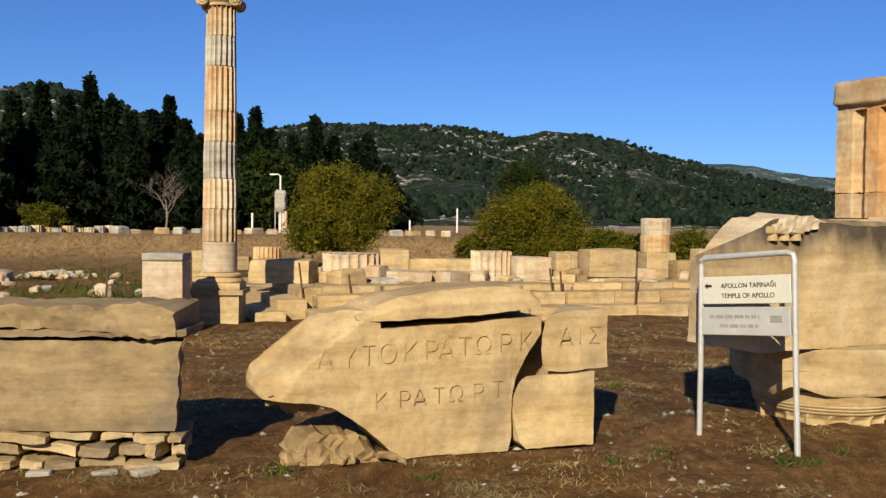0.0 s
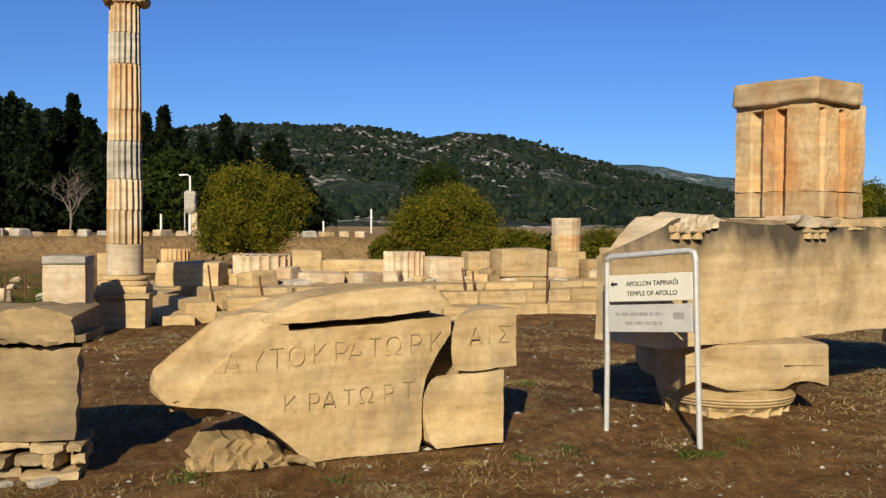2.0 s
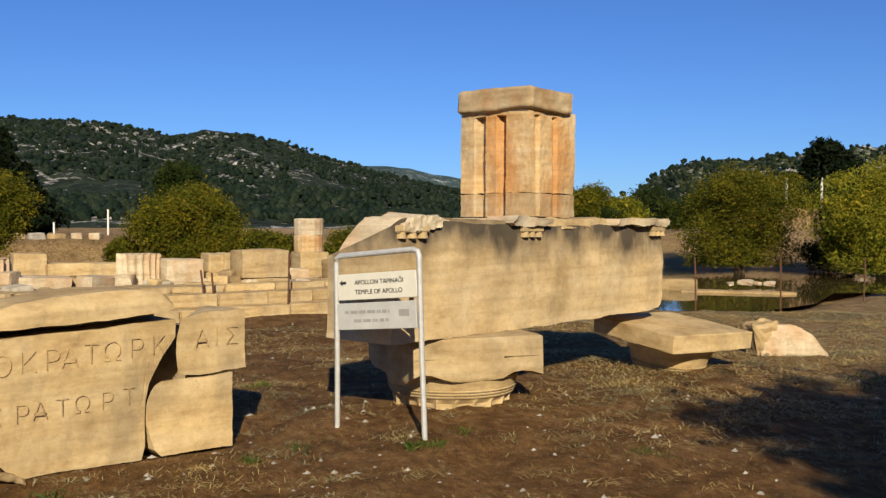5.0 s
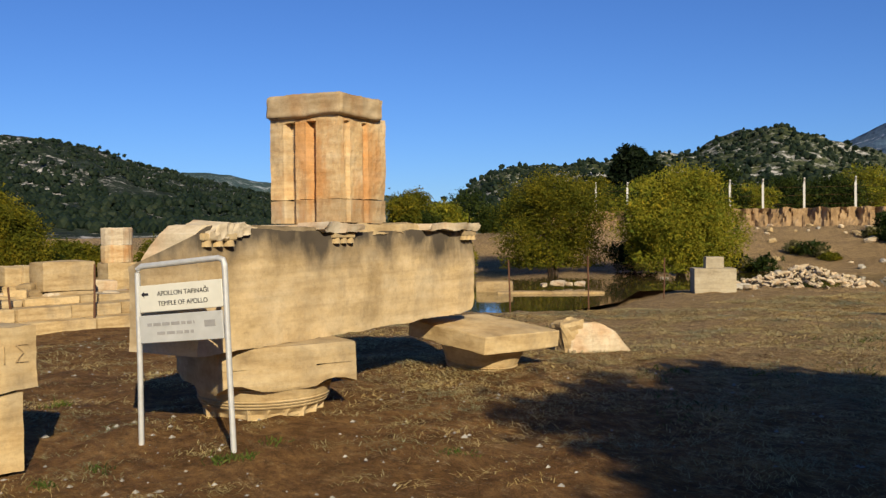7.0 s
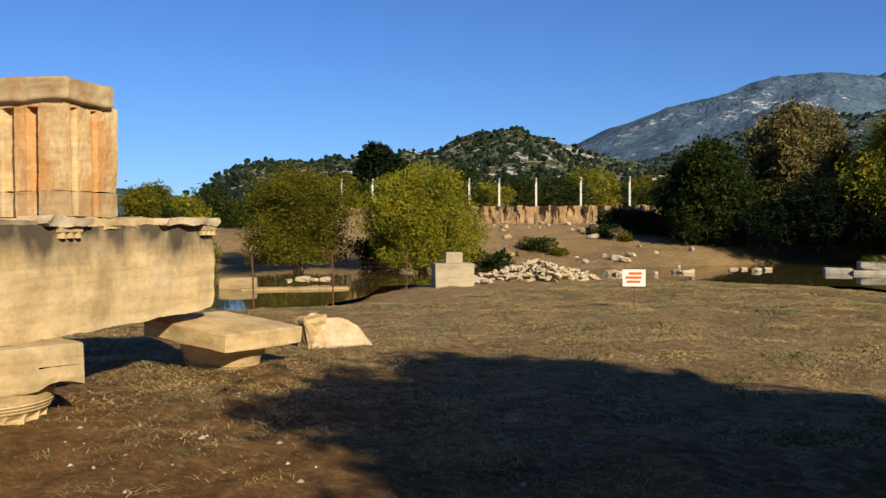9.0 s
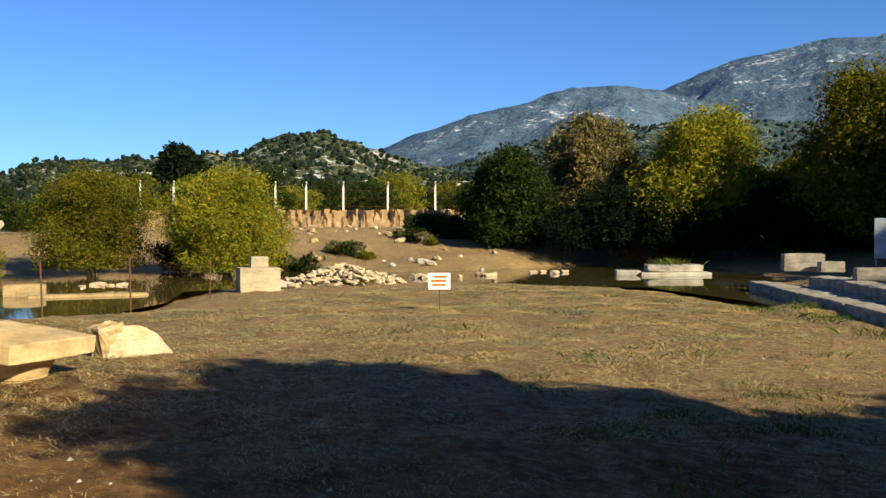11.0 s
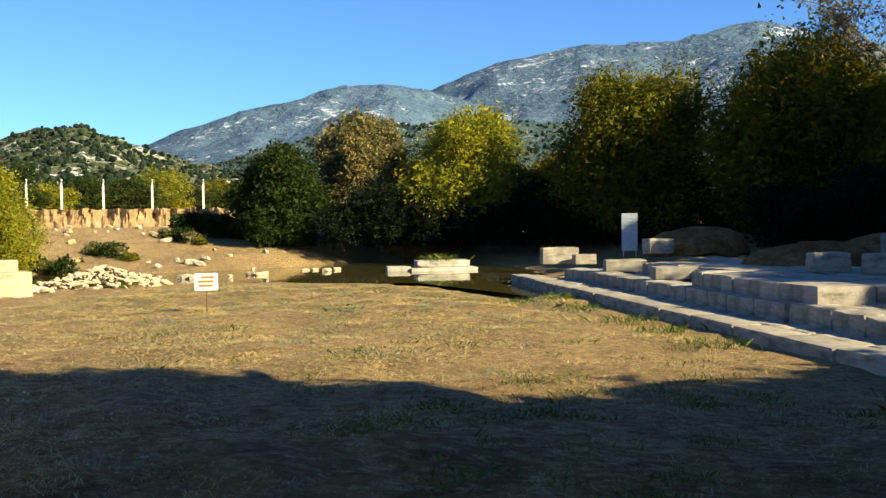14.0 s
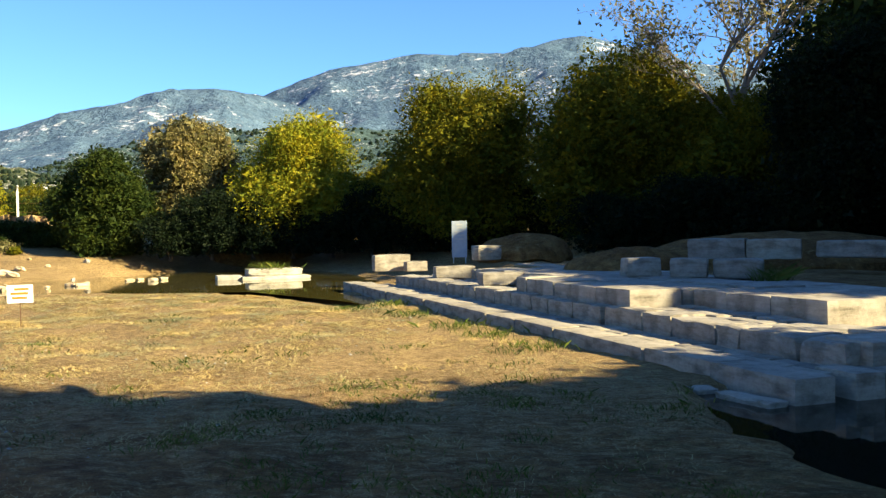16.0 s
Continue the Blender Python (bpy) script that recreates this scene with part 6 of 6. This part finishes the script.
bush(80.7, 88.9, 2.4, 7.2, 9.8, M_LEAF_DARK, "dark evergreen oak on the low hill's edge", 166, 1100, 12, 0.26, "oak_tree", 0.3, category="tree")
for i in range(26):
    az = 29.5 + i * 1.5
    d = 62 + (i * 5 % 4) * 2.5
    p = polar(az, d)
    lf = (M_LEAF_GREEN, M_LEAF_OLIVE, M_LEAF_GREEN, M_LEAF_YELLOW)[(i * 3) % 4]
    bush(p.x, p.y, 1.4 if az < 37 else 2.3, 3.4 + (i % 3) * 0.6, 1.6 + (i * 7 % 5) * 0.4 + (0 if az < 37 else 0.2), lf, "green hedge shrub behind the fence", 170 + i, 240, 9, 0.12, "shrub", 0.05, category="shrub", group="hedge shrubs")

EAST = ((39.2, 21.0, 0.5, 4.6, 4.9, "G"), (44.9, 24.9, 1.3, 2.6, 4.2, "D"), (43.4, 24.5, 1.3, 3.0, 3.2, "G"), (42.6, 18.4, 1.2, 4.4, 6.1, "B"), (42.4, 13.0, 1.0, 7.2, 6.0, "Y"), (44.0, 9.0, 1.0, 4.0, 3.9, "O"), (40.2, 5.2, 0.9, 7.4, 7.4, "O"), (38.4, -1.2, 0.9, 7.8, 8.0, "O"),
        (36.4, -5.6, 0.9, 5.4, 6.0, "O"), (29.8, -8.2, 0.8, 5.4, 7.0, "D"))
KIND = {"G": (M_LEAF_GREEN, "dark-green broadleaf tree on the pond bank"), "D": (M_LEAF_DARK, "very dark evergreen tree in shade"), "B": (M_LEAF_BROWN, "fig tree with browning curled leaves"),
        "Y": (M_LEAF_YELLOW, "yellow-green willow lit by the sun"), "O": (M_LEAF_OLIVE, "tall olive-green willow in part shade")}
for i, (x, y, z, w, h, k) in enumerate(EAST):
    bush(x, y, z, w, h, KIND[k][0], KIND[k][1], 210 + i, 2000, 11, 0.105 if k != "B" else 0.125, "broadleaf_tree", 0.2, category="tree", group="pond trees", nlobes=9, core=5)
# added shrubs: near-black leaves stand for the shade under the trees
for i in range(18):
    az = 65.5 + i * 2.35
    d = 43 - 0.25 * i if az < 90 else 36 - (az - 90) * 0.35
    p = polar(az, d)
    bush(p.x, p.y, 0.6, 3.6, 2.0 + (i * 7 % 4) * 0.35, M_LEAF_DARK, "undergrowth added below the trees, near-black in colour for their shade", 240 + i, 300, 9, 0.11, "undergrowth", 0.05, category="shrub", group="undergrowth")
bare_tree(36.0, -5.6, 0.8, 11.5, 14, "tall sparse tree with thin twigs and few leaves", M_LEAF_BROWN, 5000, 0.55, 0.2)

for i in range(26):
    p = polar(44 + (i * 7.3 % 18), 38 + (i * 5.9 % 15))
    bush(p.x, p.y, GZ(p.x, p.y) - 0.05, 0.7 + (i % 4) * 0.25, 0.4 + (i % 3) * 0.15, (M_LEAF_OLIVE, M_LEAF_BROWN, M_LEAF_GREEN)[i % 3], "small dry shrub on the slope", 600 + i, 60, 6, 0.08, "scrub", 0.02, category="shrub", group="slope scrub", stems=2)
for i in range(5):
    p = polar(56.5 + i * 1.1, 47.5 - i * 0.6)
    bush(p.x, p.y, GZ(p.x, p.y) - 0.05, 2.0, 1.1, M_LEAF_GREEN, "green shrub at the foot of the clay bank", 640 + i, 260, 9, 0.09, "scrub", 0.03, category="shrub", group="slope scrub", stems=3)

# the trees south of the path whose shade lies on the field and the steps
SOUTH = ((3.95, -9.2, 6.5, 9.5), (5.8, -12.5, 6.4, 7.8), (14.2, -15.5, 8.0, 8.8), (20.5, -13.5, 9.0, 9.2), (27.5, -14.0, 9.0, 11.5), (35.0, -14.0, 9.0, 11.0), (44.0, -12.5, 9.0, 13.0), (5.0, -17.0, 9.0, 9.0), (-1.5, -18, 8, 8), (37.5, -12.0, 8.0, 10.0), (33.0, -11.5, 7.0, 11.5), (43.5, -3.0, 8.0, 7.4), (24, -22, 10, 13), (36, -24, 11, 15))
for i, (x, y, w, h) in enumerate(SOUTH):
    bush(x, y, 0.0, w, h, M_LEAF_GREEN, "large leafy tree shading the path and the steps", 270 + i, 1500, 16, 0.175, "shade_tree", 0.25, category="tree", group="shade trees", nlobes=9, droop=0.1, core=2)


# ---------- small growth and litter on the ground ----------
WEEDS = ([], [])


def tuft(x, y, n, h, seed, rad=0.12, z=None):
    """Blades of one weed tuft, added to the weeds."""
    rs = np.random.RandomState(seed)
    base = np.stack([rs.normal(0, rad, n), rs.normal(0, rad, n), np.zeros(n)], 1)
    lean = np.stack([rs.normal(0, 0.45, n), rs.normal(0, 0.45, n), np.ones(n)], 1) * h * rs.uniform(0.5, 1.1, (n, 1))
    side = np.stack([rs.normal(0, 1, n), rs.normal(0, 1, n), np.zeros(n)], 1)
    side /= np.linalg.norm(side, axis=1, keepdims=True) / 0.005
    tip2 = lean * np.array([1.8, 1.8, 1.0])
    v = np.stack([base - side, base + side, base + lean * 0.6 + side * 0.8, base + tip2, base + lean * 0.6 - side * 0.8], 1).reshape(-1, 3)
    v = v + np.array([x, y, (GZ(x, y) - 0.01) if z is None else z])
    k = sum(len(a) for a in WEEDS[0])
    WEEDS[0].append(v)
    WEEDS[1].extend([tuple(5 * i + q + k for q in range(5)) for i in range(n)])


for i, (x, y, h, n) in enumerate(((2.42, 6.58, 0.07, 60), (2.56, 6.56, 0.06, 50), (2.9, 6.8, 0.05, 30), (3.85, 5.75, 0.055, 40), (3.92, 5.66, 0.045, 24), (-0.05, 6.2, 0.07, 40), (-1.05, 6.15, 0.08, 40), (1.75, 9.6, 0.08, 50), (1.55, 11.6, 0.1, 50), (1.62, 6.9, 0.06, 40), (1.2, 6.6, 0.05, 40),
                                  (9.2, 12.5, 0.1, 60), (14.6, 1.2, 0.16, 160), (15.6, 1.9, 0.14, 140), (13.2, 0.4, 0.14, 140), (20.5, 4.0, 0.16, 180), (18.5, 3.2, 0.14, 160), (19.2, 4.6, 0.12, 150))):
    tuft(x, y, n, h, 300 + i, 0.06 if x < 6 else 0.28)
rs = random.Random(19)
for i in range(260):
    x, y = rs.uniform(6, 22), rs.uniform(-1.2, 9.5)
    if noise.noise(Vector((x * 0.35, y * 0.5, 2))) > 0.0 and (x - 9.4) * 0.476 - (y + 2.17) * 0.88 < -0.2:
        tuft(x, y, 26, rs.uniform(0.03, 0.09), 400 + i, 0.16)
for i in range(120):
    x, y = rs.uniform(-13, -4.5), rs.uniform(17, 34)
    tuft(x, y, 30, rs.uniform(0.08, 0.25), 800 + i, 0.3)
for i in range(20):
    tuft(rs.uniform(-9.5, -4.9), rs.uniform(16.5, 22.5), 110, rs.uniform(0.08, 0.2), 1000 + i, 0.2)
tuft(33.6, 11.4, 260, 0.3, 330, 0.35, 0.28)
tuft(17.4, -3.4, 200, 0.35, 331, 0.14, 0.6)
for i in range(150):
    x, y = rs.uniform(5.5, 10.5), rs.uniform(-1.6, 3.0)
    if noise.noise(Vector((x * 0.6, y * 0.8, 8))) > -0.05 and (x - 9.4) * 0.476 - (y + 2.17) * 0.88 < -0.15 and y > -1.3 + 0.0 * x:
        tuft(x, y, 34, rs.uniform(0.03, 0.075), 900 + i, 0.13)
tagged(raw_part("weeds", np.concatenate(WEEDS[0]), WEEDS[1], M_GRASS), "scattered green weed tufts in the bare earth", "weeds", kind="stuff")


def litter():
    """Straw, dead stalks and pebbles strewn over the field."""
    rs = np.random.RandomState(77)
    n = 11000
    cx, cy = np.where(rs.uniform(0, 1, n) < 0.3, rs.uniform(-7, 6, n), rs.uniform(5, 25, n)), rs.uniform(-1.2, 15, n)
    thin = rs.uniform(0, 1, n)
    keep = [noise.noise(Vector((a * 0.55, b * 0.9, 5))) + 0.3 * (a > 5) > 0.05 and (b > 2.6 or q < 0.35) for a, b, q in zip(cx, cy, thin)]
    cx, cy = cx[keep], cy[keep]
    per = 13
    x = np.repeat(cx, per) + rs.normal(0, 0.16, len(cx) * per)
    y = np.repeat(cy, per) + rs.normal(0, 0.08, len(cx) * per)
    ok = (inside_depth(x, y, POND) < -0.2) & ((x - 9.4) * 0.476 - (y + 2.17) * 0.88 < -0.1) & (inside_depth(x, y, POOL) < -0.1)
    x, y = x[ok], y[ok]
    m = len(x)
    z = ground_height(x, y) + 0.008
    a = rs.uniform(0, 6.28, m)
    ln, wd = rs.uniform(0.3, 1.0, m) * np.clip(0.006 * np.hypot(x, y) - 0.005, 0.026, 0.12), np.clip(0.00042 * np.hypot(x, y) - 0.0008, 0.0016, 0.010) * rs.uniform(0.6, 1.3, m)
    dx, dy = np.cos(a) * ln, np.sin(a) * ln
    sx, sy = -np.sin(a) * wd, np.cos(a) * wd
    lift = rs.uniform(0.0, 0.03, m)
    v = np.stack([np.stack([x - dx - sx, y - dy - sy, z], 1), np.stack([x - dx + sx, y - dy + sy, z], 1), np.stack([x + dx + sx, y + dy + sy, z + lift], 1), np.stack([x + dx - sx, y + dy - sy, z + lift], 1)], 1).reshape(-1, 3)
    # tight mats of dead grass on the trodden ground
    px, py = rs.uniform(-3, 10, 420), rs.uniform(4.3, 13, 420)
    q = 46
    mx, my = np.repeat(px, q) + rs.normal(0, 0.11, 420 * q), np.repeat(py, q) + rs.normal(0, 0.06, 420 * q)
    mz = ground_height(mx, my) + 0.006
    a = rs.uniform(0, 6.28, 420 * q)
    ln, wd = rs.uniform(0.012, 0.045, 420 * q), rs.uniform(0.0014, 0.003, 420 * q)
    dx, dy, sx, sy = np.cos(a) * ln, np.sin(a) * ln, -np.sin(a) * wd, np.cos(a) * wd
    lift = rs.uniform(0.0, 0.025, 420 * q)
    mats = np.stack([np.stack([mx - dx - sx, my - dy - sy, mz], 1), np.stack([mx - dx + sx, my - dy + sy, mz], 1), np.stack([mx + dx + sx, my + dy + sy, mz + lift], 1), np.stack([mx + dx - sx, my + dy - sy, mz + lift], 1)], 1).reshape(-1, 3)
    v = np.concatenate([v, mats])
    m += 420 * q
    ob = raw_part("dry_straw", v, np.arange(m * 4).reshape(-1, 4).tolist(), M_STRAW)
    tagged(ob, "scattered pale straw and dead grass on the earth", "straw", kind="stuff")
    k = 4200
    x, y = np.where(rs.uniform(0, 1, k) < 0.6, rs.uniform(-4, 5, k), rs.uniform(5, 22, k)), 2.8 + rs.uniform(0, 1, k) ** 1.4 * 15
    ok = (inside_depth(x, y, POND) < -0.2)
    x, y = x[ok], y[ok]
    z = ground_height(x, y)
    octa = np.array([(1, 0, 0), (0, 1, 0), (-1, 0, 0), (0, -1, 0), (0, 0, 0.7), (0, 0, -0.4)], float)
    of = np.array([(0, 1, 4), (1, 2, 4), (2, 3, 4), (3, 0, 4), (1, 0, 5), (2, 1, 5), (3, 2, 5), (0, 3, 5)])
    s = 0.004 + 0.026 * rs.uniform(0, 1, len(x)) ** 4
    vv = np.concatenate([octa * q * rs.uniform(0.6, 1.4, (6, 1)) + np.array([a, b, c]) for q, a, b, c in zip(s, x, y, z)])
    ff = np.concatenate([of + 6 * i for i in range(len(x))])
    ob = raw_part("pebbles", vv, ff.tolist(), M_STONE_GREY)
    tagged(ob, "small pale pebbles lying on the earth", "pebbles", kind="stuff")


litter()
